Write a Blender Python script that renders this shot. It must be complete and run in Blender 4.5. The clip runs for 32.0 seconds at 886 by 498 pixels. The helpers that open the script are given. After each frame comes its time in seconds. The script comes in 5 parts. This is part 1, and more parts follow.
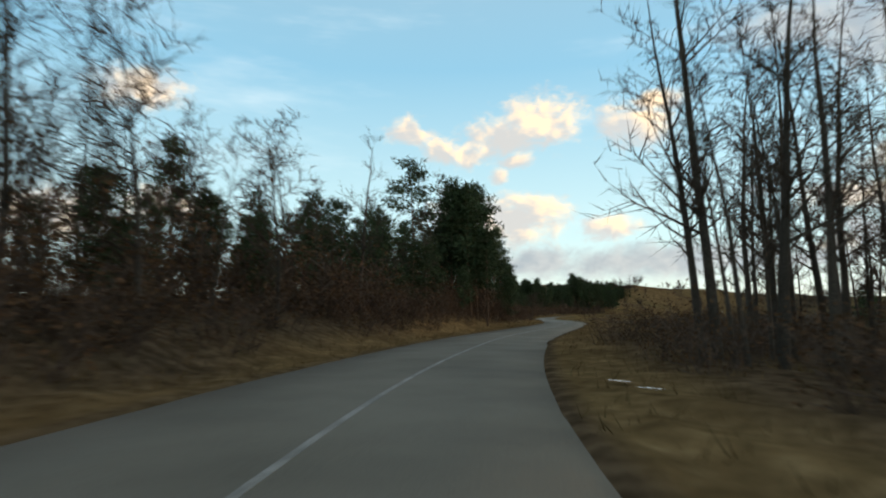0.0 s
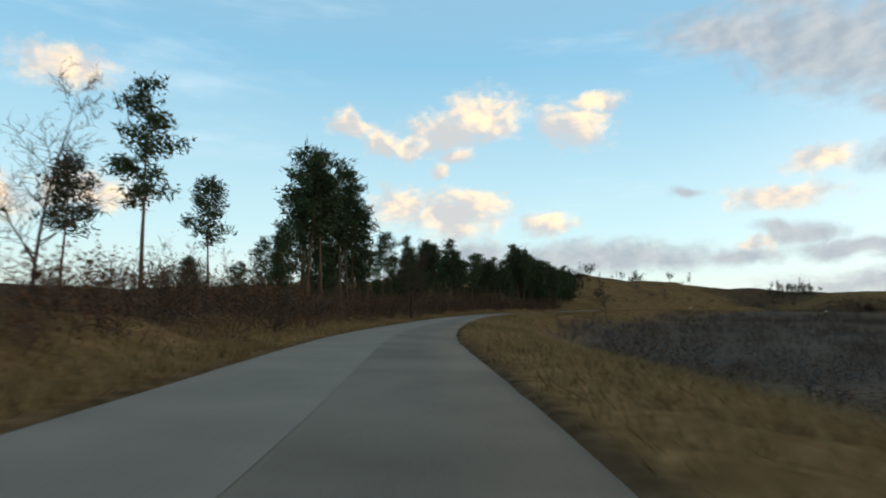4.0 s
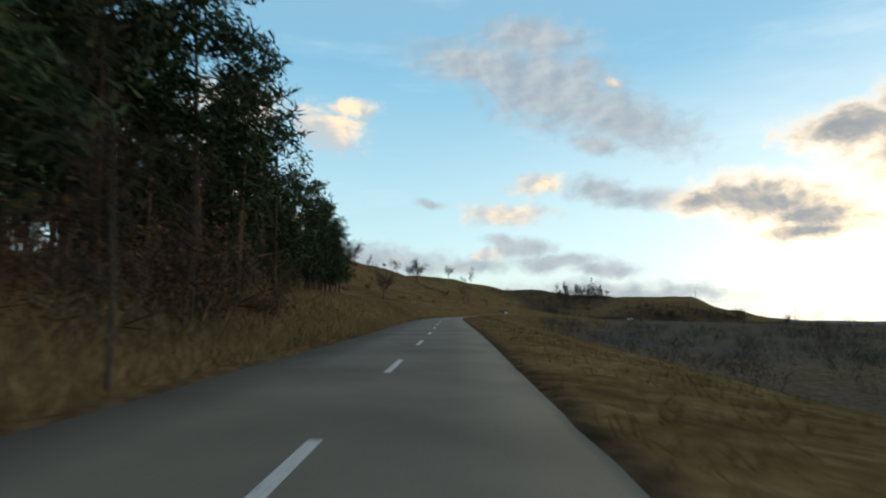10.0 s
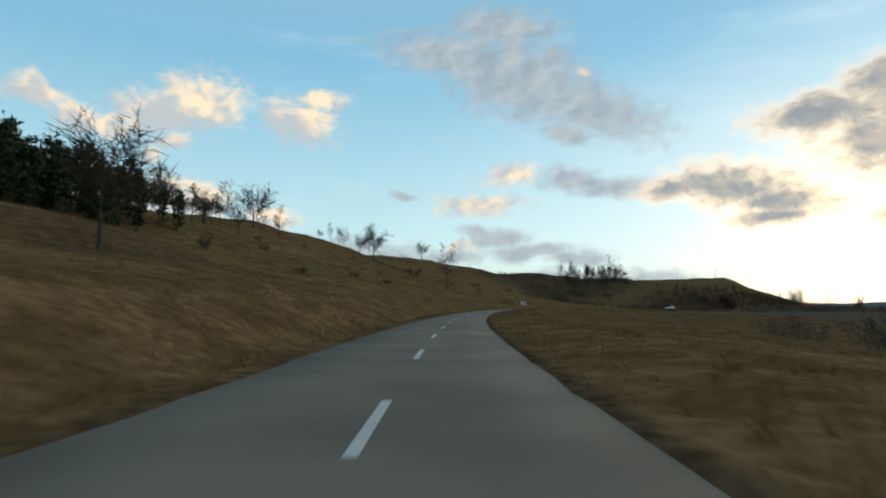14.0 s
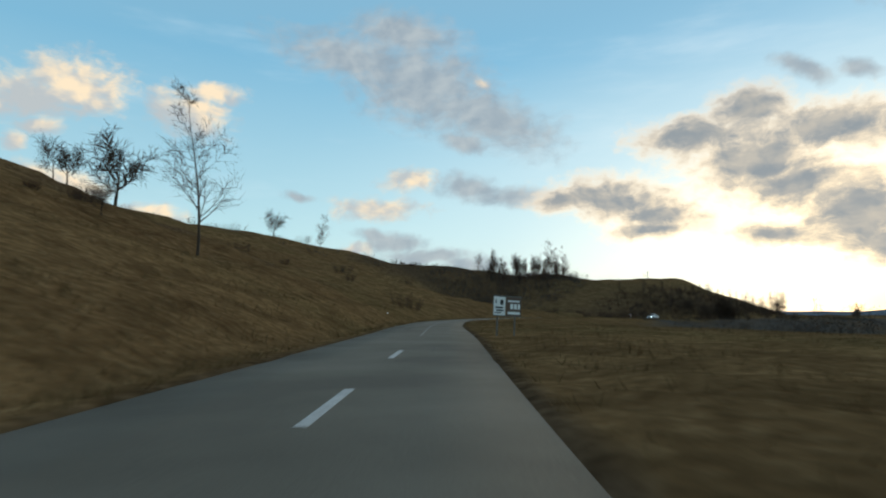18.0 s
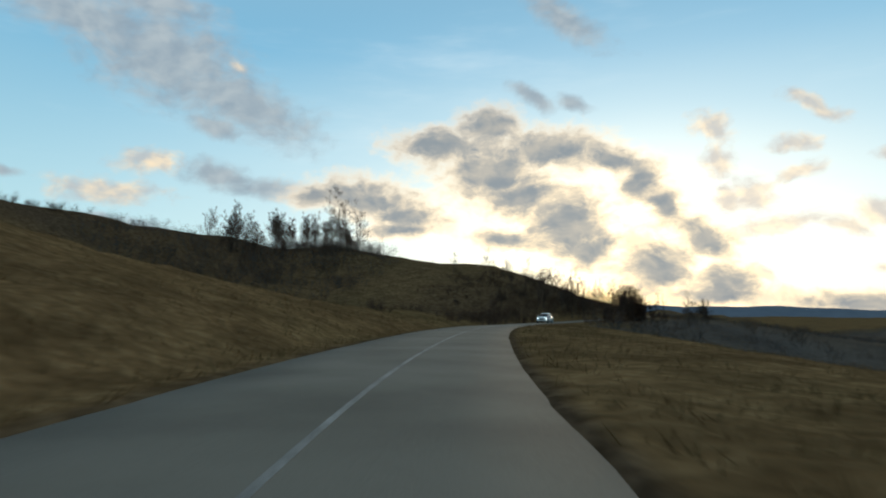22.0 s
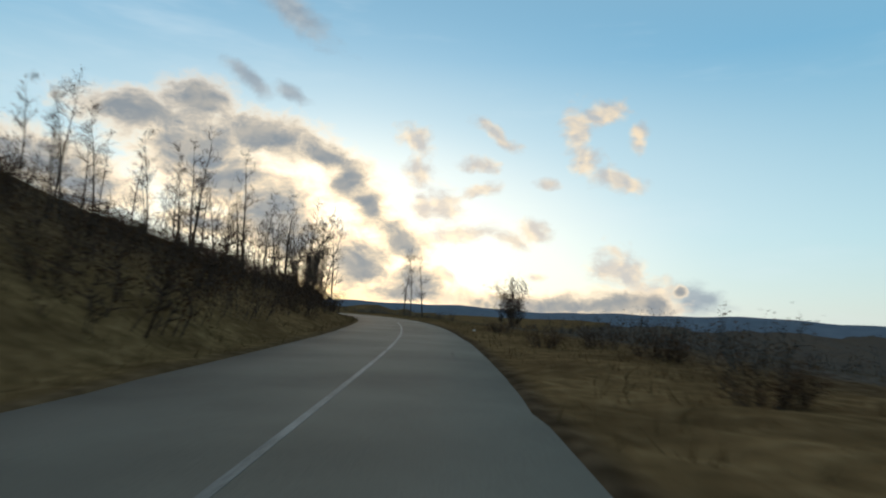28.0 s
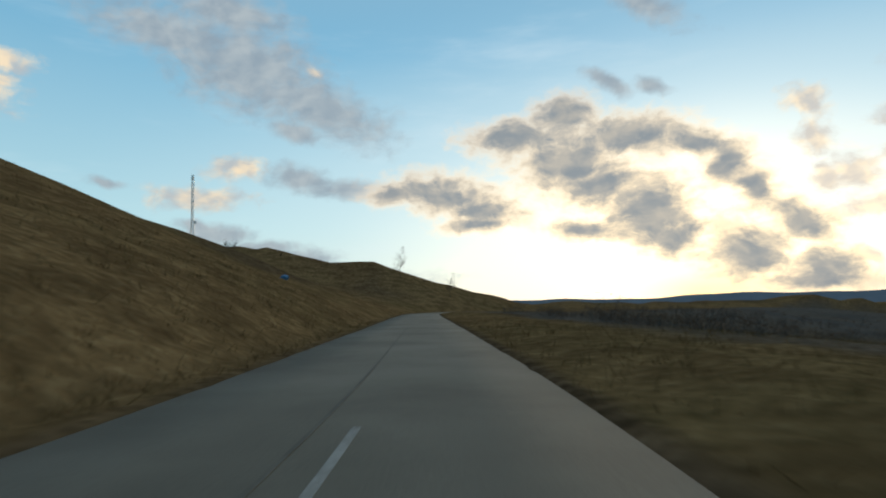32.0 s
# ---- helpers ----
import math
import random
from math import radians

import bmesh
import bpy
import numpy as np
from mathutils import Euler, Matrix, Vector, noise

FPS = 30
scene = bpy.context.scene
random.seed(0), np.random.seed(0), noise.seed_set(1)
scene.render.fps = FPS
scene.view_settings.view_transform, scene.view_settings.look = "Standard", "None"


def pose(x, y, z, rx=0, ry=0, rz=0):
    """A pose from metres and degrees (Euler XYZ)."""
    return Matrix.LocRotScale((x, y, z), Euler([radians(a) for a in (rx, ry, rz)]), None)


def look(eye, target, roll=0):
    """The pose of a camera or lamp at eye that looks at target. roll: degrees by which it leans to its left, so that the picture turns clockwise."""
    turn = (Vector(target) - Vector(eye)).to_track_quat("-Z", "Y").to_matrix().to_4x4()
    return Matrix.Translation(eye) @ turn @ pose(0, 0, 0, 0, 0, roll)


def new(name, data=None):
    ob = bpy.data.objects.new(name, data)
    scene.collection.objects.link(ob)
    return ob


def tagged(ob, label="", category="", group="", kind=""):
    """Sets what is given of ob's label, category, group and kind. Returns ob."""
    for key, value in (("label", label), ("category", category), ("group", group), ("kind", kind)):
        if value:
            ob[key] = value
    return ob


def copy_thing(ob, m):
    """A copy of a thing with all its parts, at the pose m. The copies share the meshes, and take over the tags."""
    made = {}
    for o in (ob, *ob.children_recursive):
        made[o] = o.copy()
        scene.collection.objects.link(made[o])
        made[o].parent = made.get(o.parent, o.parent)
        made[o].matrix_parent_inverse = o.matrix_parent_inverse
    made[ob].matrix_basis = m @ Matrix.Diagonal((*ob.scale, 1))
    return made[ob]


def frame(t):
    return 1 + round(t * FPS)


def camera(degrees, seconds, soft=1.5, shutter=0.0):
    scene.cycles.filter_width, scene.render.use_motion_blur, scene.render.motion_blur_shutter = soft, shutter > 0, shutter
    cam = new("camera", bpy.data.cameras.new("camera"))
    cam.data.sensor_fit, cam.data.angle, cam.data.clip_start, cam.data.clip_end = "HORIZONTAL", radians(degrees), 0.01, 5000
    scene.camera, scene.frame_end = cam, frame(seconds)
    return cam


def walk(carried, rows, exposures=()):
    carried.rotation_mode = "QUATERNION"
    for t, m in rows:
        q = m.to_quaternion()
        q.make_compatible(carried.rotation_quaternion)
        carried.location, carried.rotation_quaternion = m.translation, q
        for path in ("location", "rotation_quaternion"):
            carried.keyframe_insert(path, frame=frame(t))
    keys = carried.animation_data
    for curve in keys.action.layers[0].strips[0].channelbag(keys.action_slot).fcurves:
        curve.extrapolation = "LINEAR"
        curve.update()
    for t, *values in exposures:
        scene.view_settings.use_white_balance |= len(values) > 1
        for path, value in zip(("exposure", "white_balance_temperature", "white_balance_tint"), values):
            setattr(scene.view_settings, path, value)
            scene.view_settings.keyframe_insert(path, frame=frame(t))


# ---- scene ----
cam = camera(72.0, 32.0, soft=2.0, shutter=0.2)
EXPOSURES = [(0, 0.5, 7100, 13), (2, 0.38, 6800, 13), (6, 0.4, 6750, 13), (9, 0.32, 6650, 11), (13, 0.22, 6600, 9), (18, 0.1, 6450, 8), (22, 0.06, 6350, 7), (25, 0.04, 6350, 8), (29, -0.04, 6350, 9), (32, 0.0, 6400, 8)]
# [rows]
ROWS = [  # seconds, x, y, z, pitch, roll, yaw
    (0, -0.00, 0.00, 1.20, 6.52, -0.15, 20.02), (0.5, -3.72, 12.99, 1.28, 5.80, 2.26, 12.76), (1, -6.02, 26.35, 1.39, 6.16, 0.38, 7.47),
    (1.5, -7.45, 39.88, 1.50, 5.96, 1.42, 5.39), (2, -8.39, 53.49, 1.60, 5.76, 2.47, 3.31), (2.5, -9.42, 67.14, 1.69, 5.81, 1.93, 6.06),
    (3, -11.10, 80.76, 1.78, 5.86, 1.39, 8.81), (3.5, -13.44, 94.33, 1.88, 5.91, 0.85, 11.56), (4, -16.44, 107.81, 1.99, 5.96, 0.30, 14.31),
    (4.5, -20.09, 121.18, 2.09, 6.01, -0.24, 17.06), (5, -23.84, 134.56, 2.17, 5.75, -1.12, 15.17), (5.5, -26.75, 148.18, 2.24, 5.18, -0.60, 9.72),
    (6, -28.93, 161.99, 2.33, 6.05, 0.22, 9.06), (6.5, -30.77, 176.02, 2.46, 6.16, 0.94, 6.68), (7, -32.04, 190.41, 2.64, 6.90, -0.18, 4.24),
    (7.5, -32.65, 205.15, 2.84, 6.36, 1.17, 1.25), (8, -32.53, 220.20, 3.01, 5.85, 1.60, -1.36), (8.5, -31.66, 235.52, 3.15, 6.02, 0.98, -4.32),
    (9, -30.13, 250.86, 3.29, 5.98, 0.93, -6.26), (9.5, -28.15, 265.98, 3.44, 6.20, 1.24, -7.91), (10, -25.82, 280.88, 3.63, 6.42, 0.86, -9.02),
    (10.5, -23.31, 295.57, 3.82, 6.49, 0.02, -9.59), (11, -20.82, 310.06, 4.02, 6.43, -0.85, -9.19), (11.5, -18.44, 324.36, 4.22, 6.37, 0.39, -8.88),
    (12, -16.03, 338.46, 4.39, 6.41, 1.54, -9.71), (12.5, -13.59, 352.34, 4.51, 5.74, 1.01, -9.39), (13, -11.14, 366.19, 4.60, 5.58, -0.02, -9.86),
    (13.5, -8.53, 380.14, 4.66, 5.55, -0.75, -10.54), (14, -5.71, 394.17, 4.72, 5.66, -0.53, -11.42), (14.5, -2.64, 408.28, 4.79, 5.76, -0.31, -12.30),
    (15, 0.67, 422.46, 4.88, 5.87, -0.10, -13.18), (15.5, 4.23, 436.71, 5.00, 5.98, 0.12, -14.06), (16, 8.29, 450.95, 5.12, 6.13, 0.03, -16.93),
    (16.5, 12.93, 465.15, 5.26, 5.98, -0.37, -18.50), (17, 17.91, 479.18, 5.40, 6.10, -1.05, -19.80), (17.5, 23.12, 492.90, 5.53, 6.03, -1.39, -20.99),
    (18, 28.42, 506.36, 5.64, 6.02, -0.03, -21.17), (18.5, 33.61, 519.63, 5.71, 5.42, -1.66, -20.79), (19, 38.68, 532.72, 5.76, 5.57, -2.93, -20.69),
    (19.5, 43.72, 545.59, 5.79, 5.38, -1.99, -21.30), (20, 48.91, 558.17, 5.81, 5.40, -1.44, -22.71), (20.5, 54.41, 570.46, 5.84, 5.44, -1.64, -24.69),
    (21, 60.70, 582.30, 5.86, 5.51, -0.96, -30.42), (21.5, 68.39, 593.18, 5.90, 5.45, 0.70, -39.33), (22, 77.30, 603.03, 5.93, 5.68, 0.16, -44.19),
    (22.5, 86.80, 612.21, 5.94, 5.26, -0.61, -46.99), (23, 96.66, 620.92, 5.91, 5.20, 0.87, -49.30), (23.5, 106.85, 629.15, 5.83, 4.47, 1.95, -52.01),
    (24, 117.35, 636.86, 5.68, 4.10, 1.10, -54.68), (24.5, 128.27, 644.06, 5.48, 3.73, -0.36, -57.69), (25, 139.56, 650.93, 5.26, 3.68, -0.61, -58.90),
    (25.5, 151.25, 657.44, 5.07, 4.24, -1.78, -62.05), (26, 163.47, 663.22, 4.95, 4.76, -0.85, -66.42), (26.5, 176.31, 667.90, 4.91, 5.70, 1.67, -72.78),
    (27, 189.53, 671.96, 4.94, 5.67, 2.00, -72.37), (27.5, 202.86, 676.15, 5.00, 5.65, 2.32, -71.96), (28, 216.31, 680.48, 5.05, 5.62, 2.65, -71.55),
    (28.5, 229.86, 684.95, 5.09, 5.60, 2.97, -71.14), (29, 243.37, 690.00, 5.11, 5.20, 2.04, -67.16), (29.5, 256.53, 695.78, 5.09, 5.20, 1.39, -64.56),
    (30, 269.19, 702.05, 5.06, 4.80, -0.69, -62.00), (30.5, 281.07, 709.20, 5.02, 5.10, -0.48, -55.14), (31, 291.69, 717.72, 4.99, 5.30, -0.37, -46.55),
    (31.5, 301.03, 727.28, 4.96, 5.10, -1.56, -41.30), (32, 309.38, 737.40, 4.94, 5.20, -1.24, -36.87),
]
walk(cam, [(t, pose(x, y, z, 90 + p, 0, w) @ pose(0, 0, 0, 0, 0, r)) for t, x, y, z, p, r, w in ROWS],
     exposures=EXPOSURES)
# [/rows]

# [road]
# the road's middle line: one station for each second of the drive
ROAD_X = [47.1, 27.0, 10.3, -1.5, -7.4, -9.7, -12.4, -17.7, -25.2, -30.3, -33.4, -34.0, -31.5, -27.0, -21.8, -16.9, -11.9, -6.5, -0.2, 7.4, 16.7, 27.0, 37.6, 47.8, 59.7, 76.4, 95.9, 116.6, 138.8, 162.8, 189.1, 215.9, 242.9, 268.7, 291.2, 308.6, 323.8, 338.7, 353.7, 369.5, 389.1, 412.8, 438.2, 464.0, 490.0, 516.0, 542.1, 568.1]
ROAD_Y = [-65.0, -46.7, -25.1, -0.5, 26.2, 53.4, 80.6, 107.5, 134.2, 161.8, 190.3, 220.2, 251.0, 281.1, 310.2, 338.6, 366.3, 394.3, 422.7, 451.2, 479.6, 506.9, 533.1, 558.6, 582.9, 603.9, 621.8, 637.9, 652.2, 664.7, 673.3, 681.8, 691.2, 703.0, 718.3, 738.0, 759.0, 780.3, 801.6, 822.4, 839.7, 850.8, 857.0, 860.5, 862.3, 863.3, 863.4, 862.8]
ROAD_Z = [-0.06, -0.06, -0.06, 0.00, 0.19, 0.40, 0.58, 0.79, 0.97, 1.13, 1.44, 1.81, 2.09, 2.43, 2.82, 3.19, 3.40, 3.52, 3.68, 3.92, 4.20, 4.44, 4.56, 4.61, 4.66, 4.73, 4.71, 4.48, 4.06, 3.75, 3.74, 3.85, 3.91, 3.86, 3.79, 3.74, 3.70, 3.64, 3.57, 3.48, 3.32, 3.07, 2.76, 2.44, 2.12, 1.80, 1.49, 1.17]
# [/road]

# ---- world and light ----
SUN_AZ, SUN_EL = -61.0, 6.0      # degrees; azimuth to the left of +y
SKY_EL, SKY_GAIN = 6.0, 0.12


def way(az, el):
    a, e = radians(az), radians(el)
    return Vector((-math.sin(a) * math.cos(e), math.cos(a) * math.cos(e), math.sin(e)))


# [sky]
world = bpy.data.worlds.new("sky")
scene.world = world
world.use_nodes = True
wn, wl = world.node_tree.nodes, world.node_tree.links


def wnode(kind, ins=(), **props):
    nd = wn.new("ShaderNode" + kind)
    for k, v in props.items():
        setattr(nd, k, v)
    for k, v in enumerate(ins):
        if v is None:
            continue
        if isinstance(v, bpy.types.NodeSocket):
            wl.new(v, nd.inputs[k])
        else:
            nd.inputs[k].default_value = v
    return nd


def wmath(op, a, b=0.0, c=0.0):
    return wnode("Math", (a, b, c), operation=op).outputs[0]


def wramp(src, lo, hi, a=0.0, b=1.0, kind="SMOOTHSTEP"):
    nd = wnode("MapRange", interpolation_type=kind)
    wl.new(src, nd.inputs[0])
    for k, v in ((1, lo), (2, hi), (3, a), (4, b)):
        nd.inputs[k].default_value = v
    return nd.outputs[0]


def wmix(fac, a, b):
    nd = wnode("Mix", data_type="RGBA")
    for k, v in ((0, fac), (6, a), (7, b)):
        if isinstance(v, bpy.types.NodeSocket):
            wl.new(v, nd.inputs[k])
        else:
            nd.inputs[k].default_value = v if isinstance(v, float) else (*v, 1)
    return nd.outputs[2]


sky = wnode("TexSky", sky_type="NISHITA", sun_disc=False, sun_elevation=radians(SKY_EL), sun_rotation=radians(-SUN_AZ),
            air_density=1.0, dust_density=0.6, ozone_density=3.0)
ray = wnode("TexCoord").outputs["Generated"]
rx, ry, rz = wnode("SeparateXYZ", (ray,)).outputs
az_deg = wmath("MULTIPLY", wmath("ARCTAN2", wmath("MULTIPLY", rx, -1.0), ry), 57.2958)
el_deg = wmath("MULTIPLY", wmath("ARCSINE", rz), 57.2958)
flat = wnode("CombineXYZ", (az_deg, el_deg, 0.0)).outputs[0]
curl = wnode("TexNoise", (ray, None, 9.0, 4.0, 0.55)).outputs["Color"]
push = wnode("VectorMath", (curl, (0.5, 0.5, 0.5)), operation="SUBTRACT").outputs[0]
push = wnode("VectorMath", (push, (4.0, 2.6, 0.0)), operation="MULTIPLY").outputs[0]
bent = wnode("VectorMath", (flat, push), operation="ADD").outputs[0]
# billows, and the same a step nearer to the sun: their difference models the light on them
puff_at = wnode("VectorMath", (bent, (0.30, 0.46, 0.0)), operation="MULTIPLY").outputs[0]
fine = wnode("TexNoise", (puff_at, None, 1.9, 8.0, 0.6)).outputs["Fac"]
billow = wnode("TexNoise", (puff_at, None, 1.0, 3.5, 0.5)).outputs["Fac"]
to_sun = wnode("VectorMath", (wnode("VectorMath", ((SUN_AZ, 3.0, 0.0), flat), operation="SUBTRACT").outputs[0],), operation="NORMALIZE").outputs[0]
to_sun = wnode("VectorMath", (to_sun, (0.24, 0.36, 0.0)), operation="MULTIPLY").outputs[0]
billow_sun = wnode("TexNoise", (wnode("VectorMath", (puff_at, to_sun), operation="ADD").outputs[0], None, 1.0, 3.5, 0.5)).outputs["Fac"]
relief = wmath("SUBTRACT", billow, billow_sun)


def cloud(az, el, w, h, tilt):
    return az, el, w, h, tilt


def bank(clouds, blend, billow, after, lit=0):
    """The depth inside a bank of clouds (1 in the middle of one, 0 at its rim), and how far towards the lit side of its first
    clouds. Each cloud is worked out after the one before it, which keeps the shader small."""
    depth, rise = None, 0.0
    for i, (az, el, w, h, tilt) in enumerate(clouds):
        last = after if depth is None else depth
        at = wnode("VectorMath", (last, (1e-6, 1e-6, 0.0), bent), operation="MULTIPLY_ADD").outputs[0]
        mp = wnode("Mapping", (at, (az, el, 0), (0, 0, radians(tilt)), (w * 1.35, h * 1.35, 1)), vector_type="TEXTURE")
        ln = wnode("VectorMath", (mp.outputs[0],), operation="LENGTH").outputs["Value"]
        d = wmath("SUBTRACT", 1.0, ln)
        if i < lit:
            tilted = wnode("VectorMath", (mp.outputs[0], (-0.45, 0.8, 0.0)), operation="DOT_PRODUCT").outputs["Value"]
            rise = wmath("MULTIPLY_ADD", tilted, wramp(ln, 0.8, 1.2, 1.0, 0.0), rise)
        depth = d if depth is None else wmath("SMOOTH_MAX", depth, d, blend)
    return wmath("MULTIPLY_ADD", wmath("SUBTRACT", fine, 0.5), billow, depth), rise


warm = [cloud(10.5, 17.9, 3.6, 1.9, 0), cloud(13.5, 16.7, 3.7, 1.4, 0), cloud(1.9, 17.1, 2.6, 1.8, 0), cloud(0.0, 19.2, 2.0, 0.7, 0),
        cloud(17.9, 15.3, 2.1, 0.9, 0), cloud(20.3, 15.7, 1.6, 1.2, 0), cloud(23.1, 17.5, 1.2, 1.1, 0), cloud(14.2, 13.3, 0.6, 0.7, 0),
        cloud(12.7, 14.7, 1.2, 0.5, 0), cloud(11.4, 9.7, 2.4, 1.2, 0), cloud(4.5, 8.0, 2.3, 0.9, 0), cloud(-17.7, 12.5, 2.1, 0.9, 0),
        cloud(-14.8, 9.8, 3.5, 0.9, 0), cloud(-13.1, 6.0, 1.4, 0.6, 0), cloud(13.2, 9.0, 3.2, 2.0, 0), cloud(18.4, 9.6, 2.7, 1.6, 0),
        cloud(22.9, 17.1, 1.9, 0.8, 0), cloud(4.7, 8.4, 2.1, 0.8, 0), cloud(-86.0, 18.2, 2.0, 0.9, -20), cloud(-83.7, 16.3, 1.0, 2.1, 0),
        cloud(-84.6, 13.9, 1.5, 1.1, 35), cloud(-87.5, 12.3, 1.9, 0.8, 15), cloud(-89.4, 16.0, 0.7, 1.3, 0), cloud(-87.5, 4.4, 2.2, 1.5, 10),
        cloud(-90.3, 2.3, 2.2, 1.3, 20), cloud(-68.6, 15.6, 1.6, 1.0, 20), cloud(-74.5, 13.6, 1.5, 0.6, 0), cloud(-73.3, 6.9, 2.9, 0.8, -5),
        cloud(-78.0, 6.7, 1.3, 0.5, 0), cloud(-80.0, 7.6, 1.4, 0.8, -8), cloud(-80.0, 3.5, 0.9, 0.3, 0), cloud(-62.1, 5.9, 1.5, 1.2, 0),
        cloud(-69.6, 9.5, 1.3, 1.1, 30), cloud(-68.7, 12.8, 1.3, 1.2, -30), cloud(-71.3, 9.8, 1.9, 1.3, 35), cloud(-74.7, 11.4, 1.4, 0.6, -15),
        cloud(-71.6, 2.9, 1.3, 0.5, 15), cloud(-25.2, 20.8, 0.8, 0.4, 20), cloud(-76.2, 16.5, 2.1, 0.6, 25), cloud(-81.0, 11.7, 0.9, 0.4, 0),
        cloud(47.2, 19.0, 3.1, 1.4, 0), cloud(53.1, 8.3, 4.5, 1.8, 0), cloud(44.5, 9.9, 3.1, 1.4, 0)]
grey = [cloud(-12.7, 23.1, 6.7, 1.8, 10), cloud(-19.0, 21.0, 6.8, 3.3, 16), cloud(-25.3, 18.2, 6.5, 2.1, 20), cloud(-17.1, 25.3, 4.7, 1.5, 5),
        cloud(-23.7, 15.8, 2.4, 0.9, 5), cloud(-16.7, 6.5, 2.2, 0.7, 0), cloud(-55.9, 26.1, 4.5, 1.3, 32), cloud(-52.4, 19.5, 2.3, 0.6, 25), cloud(-56.9, 18.6, 1.6, 0.6, 20),
        cloud(-7.2, 10.8, 1.5, 0.4, 0), cloud(-23.7, 11.8, 2.8, 1.2, 5), cloud(-28.1, 11.0, 3.4, 0.9, 0), cloud(-16.9, 6.7, 2.4, 0.8, 5),
        cloud(-19.0, 5.1, 2.6, 0.5, 0), cloud(-23.9, 4.6, 2.9, 0.7, 0), cloud(-11.7, 4.9, 3.2, 0.7, 0), cloud(-5.3, 4.7, 3.7, 0.7, 0),
        cloud(-0.2, 5.0, 10.0, 1.3, 0), cloud(11.4, 5.1, 3.6, 1.5, 0), cloud(-15.5, 7.1, 2.2, 0.6, 10), cloud(-19.7, 5.4, 3.8, 0.6, 0),
        cloud(-24.5, 2.5, 9.6, 1.0, 0)]
grey += [cloud(-70.5, 1.0, 4.0, 0.7, 0), cloud(-75.4, 0.9, 3.1, 0.8, 0), cloud(-78.8, 1.0, 1.8, 0.9, 0), cloud(-77.8, 0.6, 3.3, 0.5, 0), cloud(-94.1, 1.8, 2.1, 1.2, 10)]
bright = [cloud(-48.3, 17.1, 2.5, 1.5, 0), cloud(-43.9, 15.3, 4.1, 1.4, 0), cloud(-54.2, 14.9, 5.5, 1.7, 6), cloud(-48.8, 13.1, 4.6, 2.4, 0),
          cloud(-51.7, 10.7, 3.7, 1.9, 0), cloud(-60.0, 13.5, 2.8, 1.0, 15), cloud(-62.3, 11.3, 1.9, 1.8, 40), cloud(-64.5, 9.0, 2.2, 1.2, 50),
          cloud(-55.9, 8.0, 3.4, 2.9, 15), cloud(-56.8, 6.0, 3.1, 1.7, 5), cloud(-50.6, 6.5, 3.7, 0.9, 5), cloud(-37.0, 10.5, 4.9, 1.7, 6),
          cloud(-40.8, 8.8, 3.5, 1.4, 8), cloud(-32.3, 10.5, 2.2, 0.9, 0), cloud(-39.7, 7.4, 3.2, 0.6, 0), cloud(-63.0, 3.7, 3.0, 2.3, 0),
          cloud(-67.7, 6.1, 2.5, 1.4, 20), cloud(-68.7, 2.4, 2.3, 1.7, 0), cloud(-68.0, 1.3, 3.5, 1.1, 0),
          cloud(-81.0, 0.9, 7.8, 0.9, 0), cloud(-87.0, 0.9, 2.0, 0.9, 0), cloud(-90.7, 1.3, 1.9, 1.2, 15), cloud(-92.9, 2.5, 0.5, 0.5, 0),
          cloud(-88.3, 1.3, 2.8, 1.1, 0)]

warm_d, warm_up = bank(warm, 0.16, 1.8, relief, 11)
grey_d, grey_up = bank(grey, 0.35, 1.1, warm_d)
bright_d, bright_up = bank(bright, 0.4, 1.25, grey_d)
# clear sky: the scattering model together with the pale blue of an evening sky
side = wmath("DIVIDE", wmath("SUBTRACT", az_deg, SUN_AZ), 44.0)
over = wmath("DIVIDE", wmath("SUBTRACT", el_deg, 3.5), 18.0)
far_off = wmath("SQRT", wmath("ADD", wmath("MULTIPLY", side, side), wmath("MULTIPLY", over, over)))
low_side = wmath("DIVIDE", wmath("SUBTRACT", az_deg, SUN_AZ), 9.0)
low_over = wmath("DIVIDE", wmath("SUBTRACT", el_deg, 0.5), 3.2)
disc_off = wmath("SQRT", wmath("ADD", wmath("MULTIPLY", low_side, low_side), wmath("MULTIPLY", low_over, low_over)))
clear = wnode("ValToRGB", (wramp(el_deg, 0, 60, kind="LINEAR"),))
stops = [(0.0, (0.84, 0.95, 0.89)), (0.12, (0.62, 0.91, 0.97)), (0.38, (0.27, 0.60, 0.83)), (1.0, (0.44, 0.46, 0.48))]
while len(clear.color_ramp.elements) < 4:
    clear.color_ramp.elements.new(0.5)
for e, (p, c) in zip(clear.color_ramp.elements, stops):
    e.position, e.color = p, (*c, 1)
glow = wmix(wramp(far_off, 1.45, 0.3), clear.outputs[0], (0.88, 1.05, 1.06))
glow = wmix(wramp(far_off, 0.85, 0.12), glow, (1.5, 1.42, 1.18))
scatter = wnode("VectorMath", (sky.outputs[0], (SKY_GAIN, SKY_GAIN, SKY_GAIN)), operation="MULTIPLY").outputs[0]
air = wmix(0.3, glow, scatter)
air = wmix(wramp(disc_off, 1.0, 0.0, 0.0, 0.9), air, (1.9, 1.35, 0.55))
